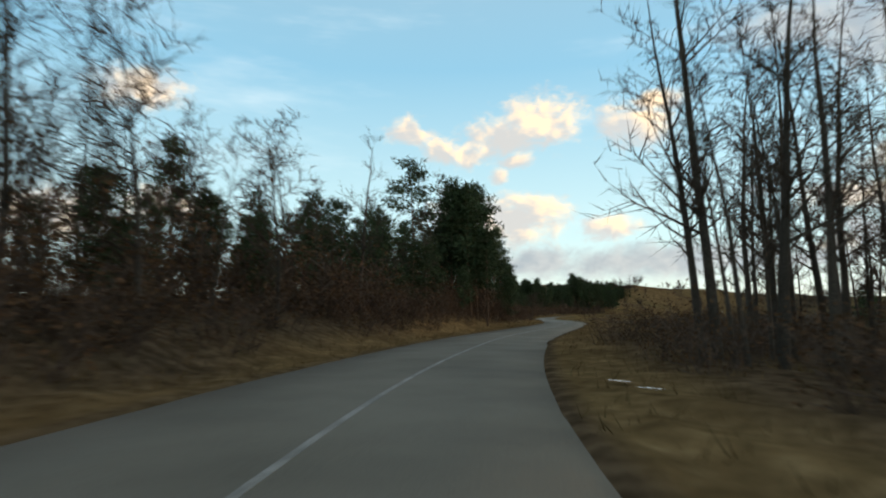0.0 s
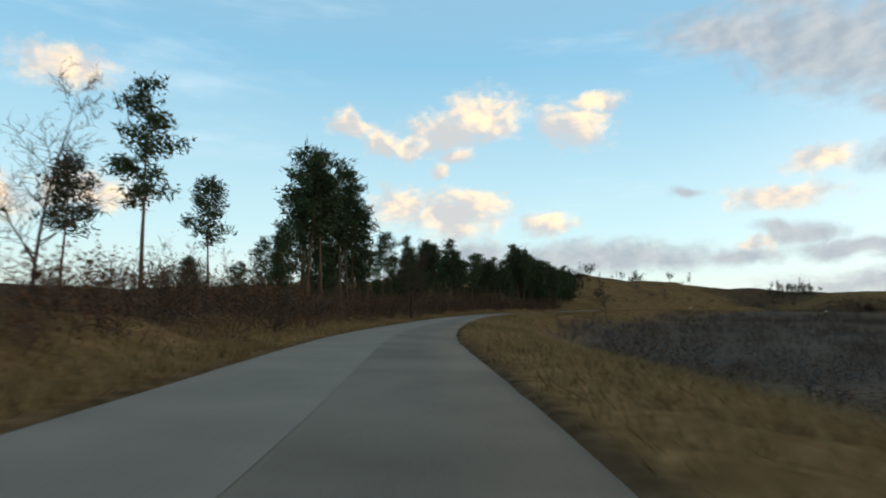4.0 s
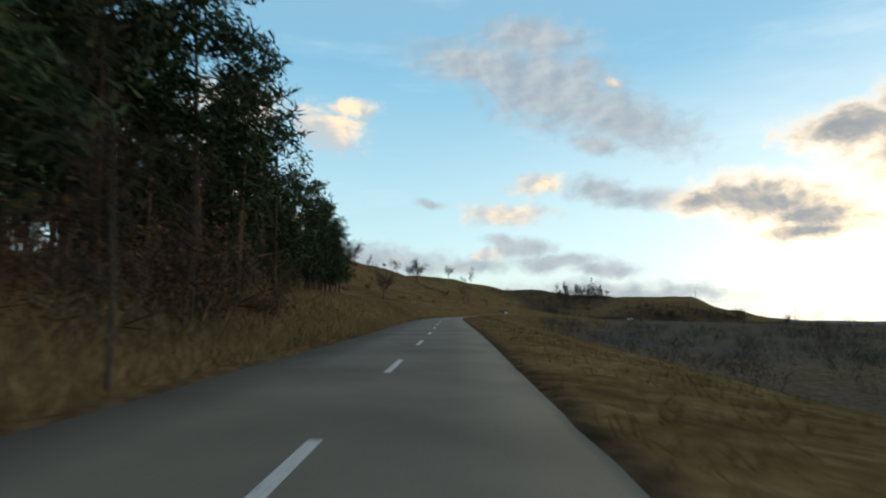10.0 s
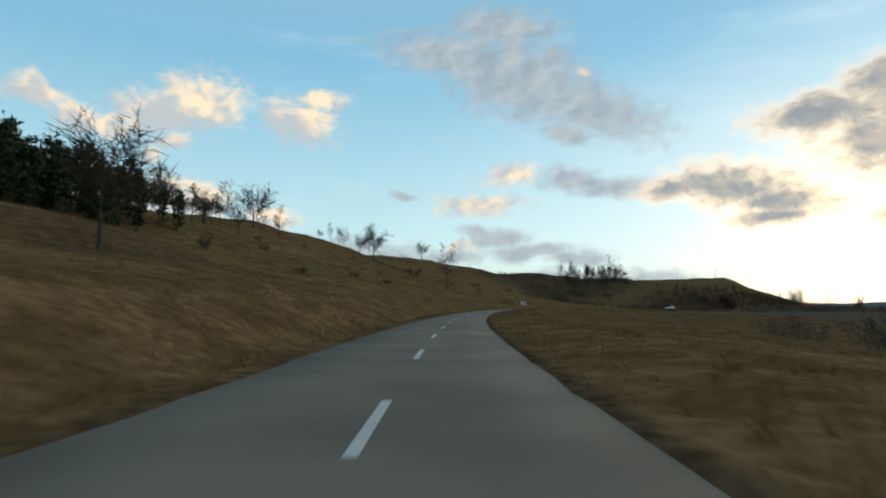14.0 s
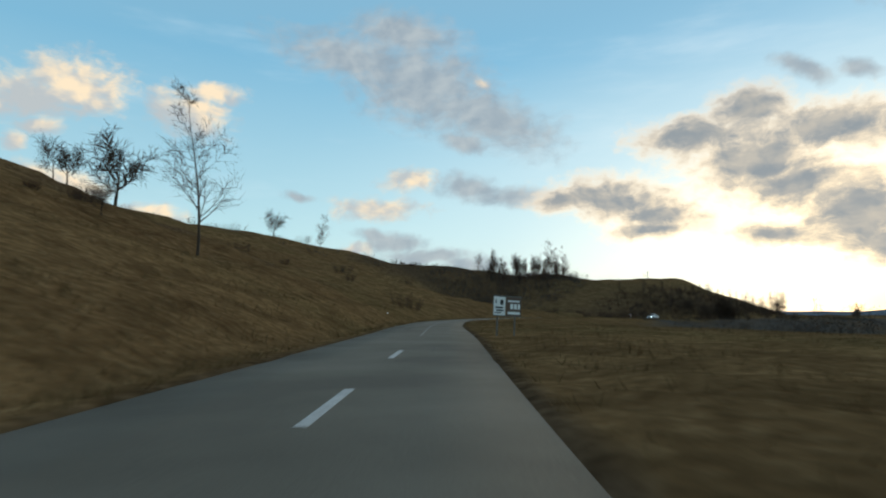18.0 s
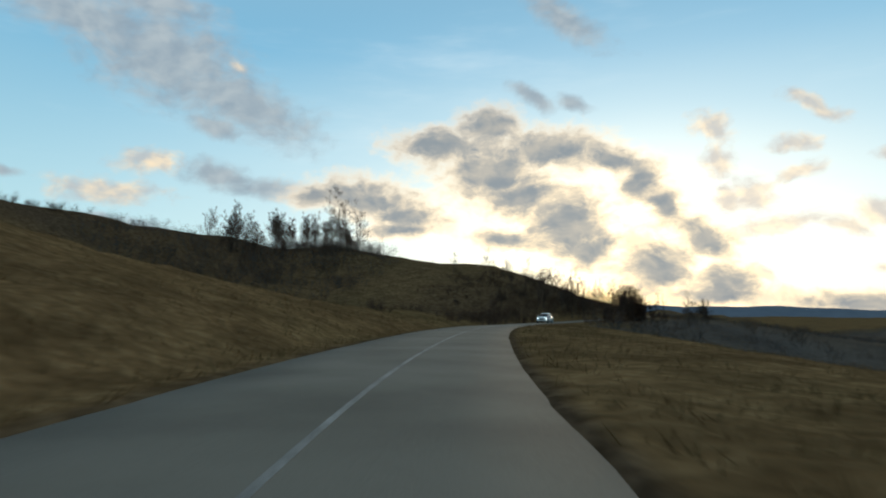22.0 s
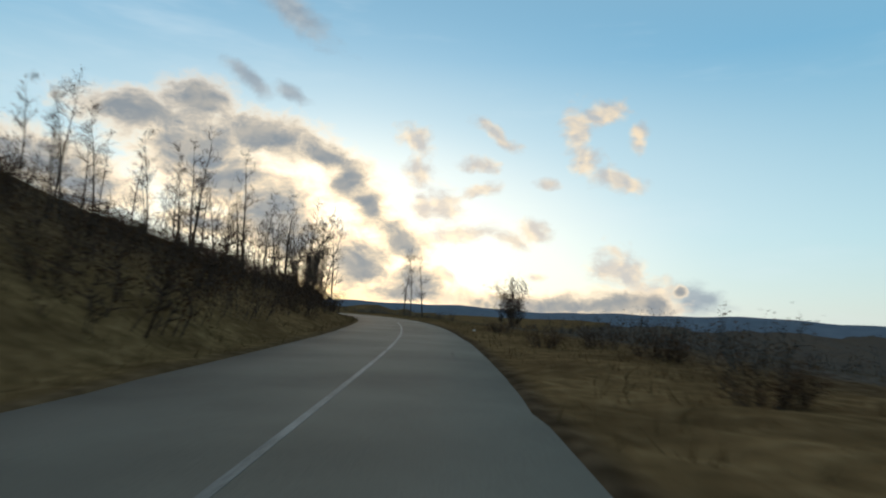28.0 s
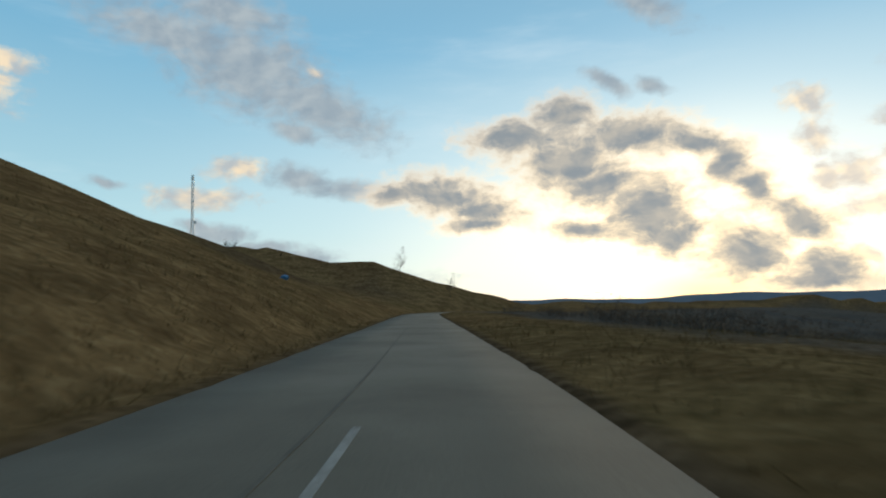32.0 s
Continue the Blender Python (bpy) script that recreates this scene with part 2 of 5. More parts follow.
# high thin haze, drawn out level
veil = wnode("TexNoise", (wnode("VectorMath", (flat, (0.035, 0.16, 0.0)), operation="MULTIPLY").outputs[0], None, 1.0, 5.0, 0.6)).outputs["Fac"]
air = wmix(wramp(veil, 0.5, 0.8, 0.0, 0.35), air, (0.80, 0.9, 0.94))
# clouds: grey hearts, light on the billows that face the sun, bright thin rims round the sun
near = wramp(far_off, 1.1, 0.2)
lit = wramp(wmath("ADD", relief, wmath("MULTIPLY", warm_up, 0.28)), -0.14, 0.22)
warm_c = wmix(lit, wmix(near, (0.50, 0.52, 0.53), (0.78, 0.68, 0.58)), wmix(near, (1.0, 0.79, 0.54), (1.3, 1.05, 0.72)))
shown = wmix(wramp(warm_d, -0.25, 0.7, 0.0, 0.92), air, warm_c)
grey_c = wmix(wramp(relief, -0.25, 0.28), (0.30, 0.36, 0.42), (0.47, 0.51, 0.53))
shown = wmix(wramp(grey_d, -0.2, 0.75, 0.0, 0.9), shown, grey_c)
rim_c = wmix(near, (0.80, 0.72, 0.62), (1.6, 1.22, 0.74))
heart_c = wmix(wramp(relief, -0.2, 0.28), (0.26, 0.29, 0.32), (0.56, 0.50, 0.42))
bright_c = wmix(wramp(bright_d, -0.05, 0.75), rim_c, heart_c)
shown = wmix(wramp(bright_d, -0.3, 0.42, 0.0, 0.95), shown, bright_c)
wl.new(shown, wn["Background"].inputs[0])
wn["Background"].inputs[1].default_value = 1.0
world.cycles.sampling_method, world.cycles.sample_map_resolution = "MANUAL", 512
# [/sky]

sun = new("sun", bpy.data.lights.new("sun", "SUN"))
sun.data.energy, sun.data.angle, sun.data.color = 0.6, radians(10), (1.0, 0.75, 0.5)
sun.matrix_world = look(way(SUN_AZ, SUN_EL) * 100, (0, 0, 0))

# ---- materials ----


def mat(name, rough=0.9, spec=0.2, metal=0.0):
    m = bpy.data.materials.new(name)
    m.use_nodes = True
    b = m.node_tree.nodes["Principled BSDF"]
    b.inputs["Roughness"].default_value = rough
    b.inputs["Specular IOR Level"].default_value = spec
    b.inputs["Metallic"].default_value = metal
    return m, m.node_tree.nodes, m.node_tree.links, b


def noise_node(n, l, scale, detail=4.0, coord="Object", stretch=None):
    tc = n.new("ShaderNodeTexCoord")
    t = n.new("ShaderNodeTexNoise")
    t.inputs["Scale"].default_value, t.inputs["Detail"].default_value = scale, detail
    if stretch:
        mp = n.new("ShaderNodeMapping")
        mp.inputs["Scale"].default_value = stretch
        l.new(tc.outputs[coord], mp.inputs[0])
        l.new(mp.outputs[0], t.inputs["Vector"])
    else:
        l.new(tc.outputs[coord], t.inputs["Vector"])
    return t


def ramp(n, l, src, stops):
    r = n.new("ShaderNodeValToRGB")
    while len(r.color_ramp.elements) < len(stops):
        r.color_ramp.elements.new(0.5)
    for e, (p, c) in zip(r.color_ramp.elements, stops):
        e.position, e.color = p, (*c, 1)
    l.new(src, r.inputs[0])
    return r


def mix(n, l, fac, a, b, kind="MIX"):
    m = n.new("ShaderNodeMix")
    m.data_type, m.blend_type = "RGBA", kind
    for k, v in ((0, fac), (6, a), (7, b)):
        if isinstance(v, (int, float)):
            m.inputs[k].default_value = v
        elif isinstance(v, tuple):
            m.inputs[k].default_value = (*v, 1)
        else:
            l.new(v, m.inputs[k])
    return m.outputs[2]


def bump(n, l, b, src, strength, dist=0.02):
    bp = n.new("ShaderNodeBump")
    bp.inputs["Strength"].default_value, bp.inputs["Distance"].default_value = strength, dist
    l.new(src, bp.inputs["Height"])
    l.new(bp.outputs[0], b.inputs["Normal"])


def two_scale(name, small, stops_s, large, stops_l, fac=0.5, rough=0.95, spec=0.1, bumped=0.3, dist=0.02, vary=0.0):
    """A surface with fine grain and large stains."""
    m, n, l, b = mat(name, rough, spec)
    a, c = noise_node(n, l, small, 6), noise_node(n, l, large, 3)
    col = mix(n, l, fac, ramp(n, l, a.outputs[0], stops_s).outputs[0], ramp(n, l, c.outputs[0], stops_l).outputs[0])
    if vary:
        oi = n.new("ShaderNodeObjectInfo")
        hv = n.new("ShaderNodeHueSaturation")
        mr = n.new("ShaderNodeMapRange")
        mr.inputs[3].default_value, mr.inputs[4].default_value = 1 - vary, 1 + vary
        l.new(oi.outputs["Random"], mr.inputs[0])
        l.new(mr.outputs[0], hv.inputs["Value"])
        l.new(col, hv.inputs["Color"])
        col = hv.outputs[0]
    l.new(col, b.inputs["Base Color"])
    if bumped:
        bump(n, l, b, a.outputs[0], bumped, dist)
    return m


ASPHALT = two_scale("asphalt", 60, [(0.3, (0.088, 0.078, 0.060)), (0.7, (0.205, 0.185, 0.145))], 0.35,
                    [(0.32, (0.092, 0.083, 0.066)), (0.5, (0.15, 0.136, 0.108)), (0.68, (0.205, 0.187, 0.15))], 0.5, 0.9, 0.15, 0.4, 0.004)


def ground_material(name, fine_scale, relief):
    """Dry grass that gives way to dark litter and scrub floor where the ground's cover says so."""
    m, n, l, b = mat(name, 1.0, 0.0)
    a, c, g = noise_node(n, l, fine_scale, 8), noise_node(n, l, 0.03, 4), noise_node(n, l, 0.35, 5, stretch=(1, 1, 3))
    grass_c = mix(n, l, 0.45, ramp(n, l, a.outputs[0], [(0.3, (0.07, 0.045, 0.021)), (0.52, (0.174, 0.11, 0.051)), (0.75, (0.3, 0.205, 0.103))]).outputs[0],
                  ramp(n, l, c.outputs[0], [(0.35, (0.101, 0.079, 0.033)), (0.5, (0.185, 0.118, 0.053)), (0.65, (0.112, 0.065, 0.03))]).outputs[0])
    grass_c = mix(n, l, ramp(n, l, g.outputs[0], [(0.42, (0, 0, 0)), (0.62, (0.5, 0.5, 0.5))]).outputs[0], grass_c, (0.052, 0.032, 0.015))
    litter_c = ramp(n, l, a.outputs[0], [(0.3, (0.036, 0.025, 0.015)), (0.52, (0.078, 0.054, 0.033)), (0.75, (0.135, 0.095, 0.058))]).outputs[0]
    at = n.new("ShaderNodeAttribute")
    at.attribute_name = "cover"
    scrub_c = mix(n, l, 0.4, ramp(n, l, a.outputs[0], [(0.3, (0.038, 0.033, 0.029)), (0.52, (0.089, 0.079, 0.07)), (0.75, (0.155, 0.137, 0.118))]).outputs[0],
                  ramp(n, l, c.outputs[0], [(0.35, (0.06, 0.054, 0.049)), (0.5, (0.115, 0.095, 0.072)), (0.65, (0.068, 0.063, 0.06))]).outputs[0])
    at2 = n.new("ShaderNodeAttribute")
    at2.attribute_name = "scrub"
    col = mix(n, l, at.outputs["Fac"], grass_c, litter_c)
    l.new(mix(n, l, at2.outputs["Fac"], col, scrub_c), b.inputs["Base Color"])
    bump(n, l, b, a.outputs[0], 0.9, relief)
    return m


MEADOW = ground_material("dry_meadow", 1.6, 0.18)
BARK = two_scale("bark", 14, [(0.3, (0.03, 0.022, 0.016)), (0.7, (0.10, 0.075, 0.055))], 1.2,
                 [(0.3, (0.045, 0.035, 0.028)), (0.7, (0.09, 0.07, 0.055))], 0.5, 0.95, 0.1, 0.5, 0.02, 0.25)
NEEDLES = two_scale("pine_needles", 3, [(0.3, (0.02, 0.034, 0.015)), (0.7, (0.06, 0.08, 0.032))], 0.4,
                    [(0.3, (0.02, 0.035, 0.015)), (0.7, (0.055, 0.065, 0.025))], 0.5, 0.8, 0.15, 0, 0, 0.25)
PAINT = two_scale("road_paint", 30, [(0.35, (0.22, 0.215, 0.2)), (0.6, (0.52, 0.515, 0.49))], 2.0,
                  [(0.3, (0.45, 0.45, 0.44)), (0.7, (0.6, 0.6, 0.58))], 0.5, 0.7, 0.3, 0.1, 0.002)

WORN = two_scale("worn_road_paint", 22, [(0.38, (0.13, 0.124, 0.11)), (0.68, (0.36, 0.35, 0.32))], 1.2,
                 [(0.35, (0.13, 0.125, 0.11)), (0.7, (0.36, 0.35, 0.32))], 0.5, 0.8, 0.2, 0.1, 0.002)
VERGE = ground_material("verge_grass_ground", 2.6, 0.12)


# ---- meshes ----
def mesh_from(name, verts, faces, material, smooth=False):
    me = bpy.data.meshes.new(name)
    me.from_pydata([tuple(v) for v in verts], [], [tuple(f) for f in faces])
    me.materials.append(material)
    if smooth:
        me.polygons.foreach_set("use_smooth", [True] * len(me.polygons))
    me.update()
    return me


def hang(name, me, parent, label=""):
    """One mesh as a part under a thing or under a part."""
    ob = new(name, me)
    ob.parent = parent
    return tagged(ob, label)


# ---- the road's line and the lie of the land ----
STEP = 2.0


def spline(vals, n):
    p = np.array(vals)
    t = np.linspace(0, len(p) - 1 - 1e-6, n)
    i = t.astype(int)
    f = t - i
    q = np.concatenate([[2 * p[0] - p[1]], p, [2 * p[-1] - p[-2]]])
    a, b, c, d = q[i], q[i + 1], q[i + 2], q[i + 3]
    return 0.5 * (2 * b + (c - a) * f + (2 * a - 5 * b + 4 * c - d) * f ** 2 + (3 * b - a - 3 * c + d) * f ** 3)


NS = 900
RX, RY, RZ = spline(ROAD_X, NS), spline(ROAD_Y, NS), spline(ROAD_Z, NS)
RU = np.linspace(-3, len(ROAD_X) - 4, NS)          # seconds of the drive at each station
TX, TY = np.gradient(RX), np.gradient(RY)
TL = np.hypot(TX, TY)
TX, TY = TX / TL, TY / TL
RS = np.concatenate([[0], np.cumsum(np.hypot(np.diff(RX), np.diff(RY)))])
LEFT_EDGE, RIGHT_EDGE = 2.95, 2.6


def table(u, pairs):
    return np.interp(u, [a for a, b in pairs], [b for a, b in pairs])


def sstep(a, b, x):
    t = np.clip((x - a) / (b - a), 0, 1)
    return t * t * (3 - 2 * t)


def waves(x, y):
    """Rolling unevenness, about -1 to 1."""
    return (np.sin(x * 0.021 + 1.3) * np.sin(y * 0.017 + 0.4) + 0.6 * np.sin(x * 0.047 + y * 0.031 + 2.0)
            + 0.35 * np.sin(x * 0.093 - y * 0.079) + 0.25 * np.sin(x * 0.19 + 0.7) * np.sin(y * 0.23 + 0.2)) / 1.7


def land(x, y):
    """Height of the ground, with the station and the distance from the road's middle (left positive)."""
    x, y = np.atleast_1d(x).astype(float), np.atleast_1d(y).astype(float)
    k = np.empty(len(x), int)
    for i in range(0, len(x), 4000):
        k[i:i + 4000] = np.argmin((x[i:i + 4000, None] - RX[None]) ** 2 + (y[i:i + 4000, None] - RY[None]) ** 2, 1)
    dx, dy = x - RX[k], y - RY[k]
    r = np.hypot(dx, dy)
    d = np.where(TX[k] * dy - TY[k] * dx > 0, r, -r)
    u = RU[k]
    w = waves(x, y)
    # the hill on the left
    slope = table(u, HILL_SLOPE)
    wide = table(u, HILL_WIDTH)
    e = np.maximum(d - 4.0, 0)
    soft = wide * (1 - np.exp(-(e / wide) ** 1.0 * 1.0)) / (1 - math.exp(-1))
    left = slope * np.where(e < wide, e, wide + np.minimum(e - wide, 60) * table(u, BEYOND)) * 0.75 + slope * np.minimum(soft, wide) * 0.25
    left = left + table(u, BANK) * sstep(0, 4, e) + w * np.clip(e / 60, 0, 1) * 3.0 + 0.12 * w * np.clip(e, 0, 2)
    # folds and old terraces of the slope
    fold = np.sin(x * 0.11 + 1.6 * np.sin(y * 0.045)) * np.sin(y * 0.095 + 1.0 + 0.8 * np.sin(x * 0.06))
    left = left + 0.9 * fold * np.clip((e - 4) / 16, 0, 1) * sstep(12.5, 15, u) + 0.35 * np.sin(left * 1.9 + 2 * w) * np.clip((e - 3) / 10, 0, 1) * sstep(14, 17, u) * (1 - sstep(26, 27, u))
    # the gully that holds the copse
    left = left - 8.0 * np.exp(-((d - 48) / 28) ** 2) * sstep(22.6, 23.9, u) * (1 - sstep(26.0, 26.9, u))
    left = left - 26 * sstep(90, 500, e) * sstep(38.5, 43, u)
    # the fall to the valley on the right
    f = np.maximum(-d - 3.4, 0)
    fall = table(u, FALL)
    right = -fall * sstep(0, 1, f / table(u, FALL_WIDTH)) + 0.15 * w * np.clip(f, 0, 2)
    far = np.clip((f - 70) / 250, 0, 1)
    right = right + far * (6 * w - table(u, DEEP)) + np.clip((f - 350) / 900, 0, 1) * (7 * w - 7)
    h = RZ[k] + np.where(d > 0, left, right)
    h = np.where(r > 900, h + (r - 900) * 0.004, h)
    return h, u, d


HILL_SLOPE = [(-3, 0.02), (9, 0.03), (11, 0.10), (13, 0.15), (15, 0.195), (16.3, 0.24), (17, 0.312), (19, 0.365), (21, 0.36), (23, 0.275), (25.5, 0.245),
              (26.6, 0.36), (28, 0.40), (30, 0.36), (31.5, 0.36), (33, 0.40), (35, 0.38), (36.4, 0.22), (36.9, 0.235), (37.2, 0.36), (37.5, 0.5), (38.3, 0.42), (39.5, 0.12), (46, 0.05)]
HILL_WIDTH = [(-3, 60), (10, 60), (13, 45), (17, 58), (19, 72), (21, 72), (23, 100), (25.5, 90), (26.8, 34), (30, 34), (31.5, 44), (33, 48), (36, 56), (36.9, 66), (37.3, 32), (38, 18), (46, 18)]
BEYOND = [(-3, 0.03), (22, 0.04), (24, 0.06), (26.8, 0.45), (29, 0.4), (31, 0.2), (33, 0.05), (46, 0.05)]
BANK = [(-3, 0.8), (10, 1.0), (12, 1.6), (14, 0.8), (18, 0.3), (44, 0.3)]
FALL = [(-3, 0.8), (1, 1.0), (2.2, 2.2), (3.5, 3.6), (5, 5.0), (7, 5.5), (9, 4.0), (14, 4.2), (17, 1.0), (20.5, 1.2), (23, 6.0), (27, 9.0), (44, 8.0)]
DEEP = [(-3, 4), (4, 2), (8, 0), (17, 1), (20, 6), (23, 18), (27, 24), (46, 22)]
FALL_WIDTH = [(-3, 30), (4, 20), (8, 20), (14, 28), (18, 60), (23, 45), (26.5, 45), (29, 85), (44, 85)]


def cover_of(x, y, u, d):
    """0 on dry grass, 1 on dark litter and scrub floor."""
    j = d + 2.5 * waves(x * 3.1, y * 3.3)
    w = waves(x * 1.7 + 9, y * 1.9)
    forest = (1 - sstep(10.6, 11.0, u)) * sstep(5.0, 7.5, j) + sstep(10.6, 11.0, u) * (1 - sstep(12.8, 13.2, u)) * sstep(13, 16, j)
    cutting = sstep(24.9, 25.8, u) * (1 - sstep(30.4, 31.2, u)) * sstep(4.4, 10, j) * (0.75 - 0.5 * sstep(14, 36, j))
    gully = sstep(24.6, 25.3, u) * (1 - sstep(26.8, 27.6, u)) * sstep(34, 60, j) * (0.5 + 0.4 * w)
    copse = (1 - sstep(1.3, 1.8, u)) * sstep(4.0, 6.0, -d)
    valley = sstep(1.5, 2.5, u) * (1 - 0.75 * sstep(16, 18, u) * (1 - sstep(19.5, 21, u))) * sstep(12 - 5 * sstep(24, 26, u), 30 - 15 * sstep(24, 26, u), -j) * (0.65 + 0.2 * sstep(24, 26, u) + 0.35 * w) * (1 - 0.35 * sstep(8.5, 10, u) * (1 - sstep(21, 23, u)))
    border = (d < 0) * (1 - sstep(2.65, 3.05, -d)) + 0.7 * (d > 0) * (1 - sstep(3.0, 3.35, d))
    patches = 0.7 * sstep(0.35, 0.75, w) * sstep(9, 16, d) * sstep(13, 15, u)
    return np.clip(forest + cutting + gully + copse + valley + patches + border, 0, 1)


def scrub_of(x, y, u, d):
    """1 where grey leafless scrub fills the valley."""
    j = -d + 2.5 * waves(x * 3.1, y * 3.3) + 3 * waves(x * 6.1 + 4, y * 5.7)
    start = table(u, SCRUB_FROM)
    w = waves(x * 1.7 + 9, y * 1.9)
    return np.clip(sstep(start, start + 6, j) * (0.82 + 0.35 * w) * (1 - 0.2 * sstep(160, 500, j) * sstep(-0.2, 0.6, w)), 0, 1)


SCRUB_FROM = [(-3, 30), (1.2, 16), (2.2, 8), (4, 8.5), (7, 9), (9, 12), (11, 15), (14, 18), (16.5, 40), (20.5, 45), (22.5, 24), (25, 9), (27, 7), (30, 10), (33, 9), (46, 9)]


def give_cover(me, x, y):
    h, u, d = land(x, y)
    me.attributes.new("scrub", "FLOAT", "POINT").data.foreach_set("value", scrub_of(np.asarray(x), np.asarray(y), u, d).astype(np.float32))
    me.attributes.new("cover", "FLOAT", "POINT").data.foreach_set("value", cover_of(np.asarray(x), np.asarray(y), u, d).astype(np.float32))


def height(x, y):
    return float(land(x, y)[0][0])


def beside(u, d):
    """The place d metres to the left of the road's middle at u seconds of the drive, on the ground."""
    x, y = np.interp(u, RU, RX), np.interp(u, RU, RY)
    tx, ty = np.interp(u, RU, TX), np.interp(u, RU, TY)
    x, y = x - ty * d, y + tx * d
    return Vector((x, y, height(x, y)))


def spread(lo, hi, step, grow, far):
    core = list(np.arange(lo, hi + step, step))
    s, up, down = step, [core[-1]], [core[0]]
    while up[-1] < hi + far:
        s *= grow
        up.append(up[-1] + s)
        down.append(down[-1] - s)
    return np.array(down[:0:-1] + core + up[1:])


def ground():
    gx, gy = spread(-130, 560, 5.0, 1.16, 3800), spread(-110, 1120, 5.0, 1.16, 3800)
    X, Y = np.meshgrid(gx, gy)
    h, u, d = land(X.ravel(), Y.ravel())
    h = h - 0.7 * (1 - sstep(14, 19, np.abs(d)))
    nx, ny = len(gx), len(gy)
    i = (np.arange(ny - 1)[:, None] * nx + np.arange(nx - 1)[None]).ravel()
    faces = np.stack([i, i + 1, i + nx + 1, i + nx], 1)
    me = mesh_from("ground", np.stack([X.ravel(), Y.ravel(), h], 1).tolist(), faces.tolist(), MEADOW, True)
    give_cover(me, X.ravel(), Y.ravel())
    ob = new("ground", me)
    tagged(ob, "rolling dry brown grassland with hills and a valley", "ground", kind="structure")


def strip(name, cols, mask, material, lift, smooth=True, shift=None):
    """A band along the road: cols are distances from the middle (left positive)."""
    idx = np.where(mask)[0]
    verts, faces = [], []
    for k in idx:
        for c in cols:
            e = c + shift(k, c) if shift else c
            verts.append((RX[k] - TY[k] * e, RY[k] + TX[k] * e, lift(k, c)))
    m = len(cols)
    for a in range(len(idx) - 1):
        for c in range(m - 1):
            faces.append((a * m + c, a * m + c + 1, (a + 1) * m + c + 1, (a + 1) * m + c))
    return mesh_from(name, verts, [f[::-1] for f in faces], material, smooth)


def build_road():
    allk = np.ones(NS, bool)
    cols = [LEFT_EDGE + 0.05, LEFT_EDGE, 1.5, 0, -1.3, -RIGHT_EDGE, -RIGHT_EDGE - 0.05]
    me = strip("road", cols, allk, ASPHALT, lambda k, c: RZ[k] + (-0.3 if abs(c) > LEFT_EDGE + 0.02 or c < -RIGHT_EDGE - 0.02 else -0.012 * abs(c)))
    road = tagged(new("road", me), "worn grey asphalt country road", "road", kind="structure")
    for name, sgn, edge in (("verge_left", 1, LEFT_EDGE), ("verge_right", -1, RIGHT_EDGE)):
        offs = [edge - 0.1, edge + 0.15, edge + 0.5, edge + 1.0, edge + 1.8, edge + 3, edge + 4.5, edge + 6.5, edge + 9, edge + 12, edge + 16]
        cols = [sgn * o for o in offs]
        rng_e = np.random.default_rng(int(edge * 100))
        ragged = 0.05 * rng_e.normal(0, 1, NS).clip(-1.6, 1.6) + 0.03 * np.sin(RS * 0.31 + edge) - 0.02
        pts = {}
        for c in cols:
            h, _, _ = land(RX - TY * c, RY + TX * c)
            q = sstep(0.0, 1.2, abs(c) - edge)
            jag = 0.06 * np.sin(RS * 1.7 + c * 3) + 0.05 * np.sin(RS * 0.61 + c)
            pts[c] = np.where(abs(c) <= edge + 0.2, RZ - 0.065 if abs(c) < edge else RZ - 0.005, RZ * (1 - q) + h * q + jag * q)
            if abs(c) > edge + 15:
                pts[c] = pts[c] - 0.5
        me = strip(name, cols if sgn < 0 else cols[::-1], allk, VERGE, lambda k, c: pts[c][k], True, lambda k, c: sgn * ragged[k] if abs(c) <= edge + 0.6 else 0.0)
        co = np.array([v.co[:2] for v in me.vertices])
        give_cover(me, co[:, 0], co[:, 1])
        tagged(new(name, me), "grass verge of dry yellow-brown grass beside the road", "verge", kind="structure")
    return road


def line_piece(u0, u1, lat=0.0, w=0.13, paint=None):
    s0, s1 = np.interp(u0, RU, RS), np.interp(u1, RU, RS)
    n = max(2, int((s1 - s0) / 1.5) + 1)
    verts, faces = [], []
    for i, s in enumerate(np.linspace(s0, s1, n)):
        x, y, z, tx, ty = (np.interp(s, RS, a) for a in (RX, RY, RZ, TX, TY))
        for c in (lat + w / 2, lat - w / 2):
            verts += [(x - ty * c, y + tx * c, z + 0.004), (x - ty * c, y + tx * c, z - 0.02)]
        if i:
            a, b = 4 * (i - 1), 4 * i
            faces += [(a, a + 2, b + 2, b), (a, b, b + 1, a + 1), (a + 2, a + 3, b + 3, b + 2)]
    return mesh_from("line", verts, faces, paint or PAINT)


ground()
ROAD = build_road()

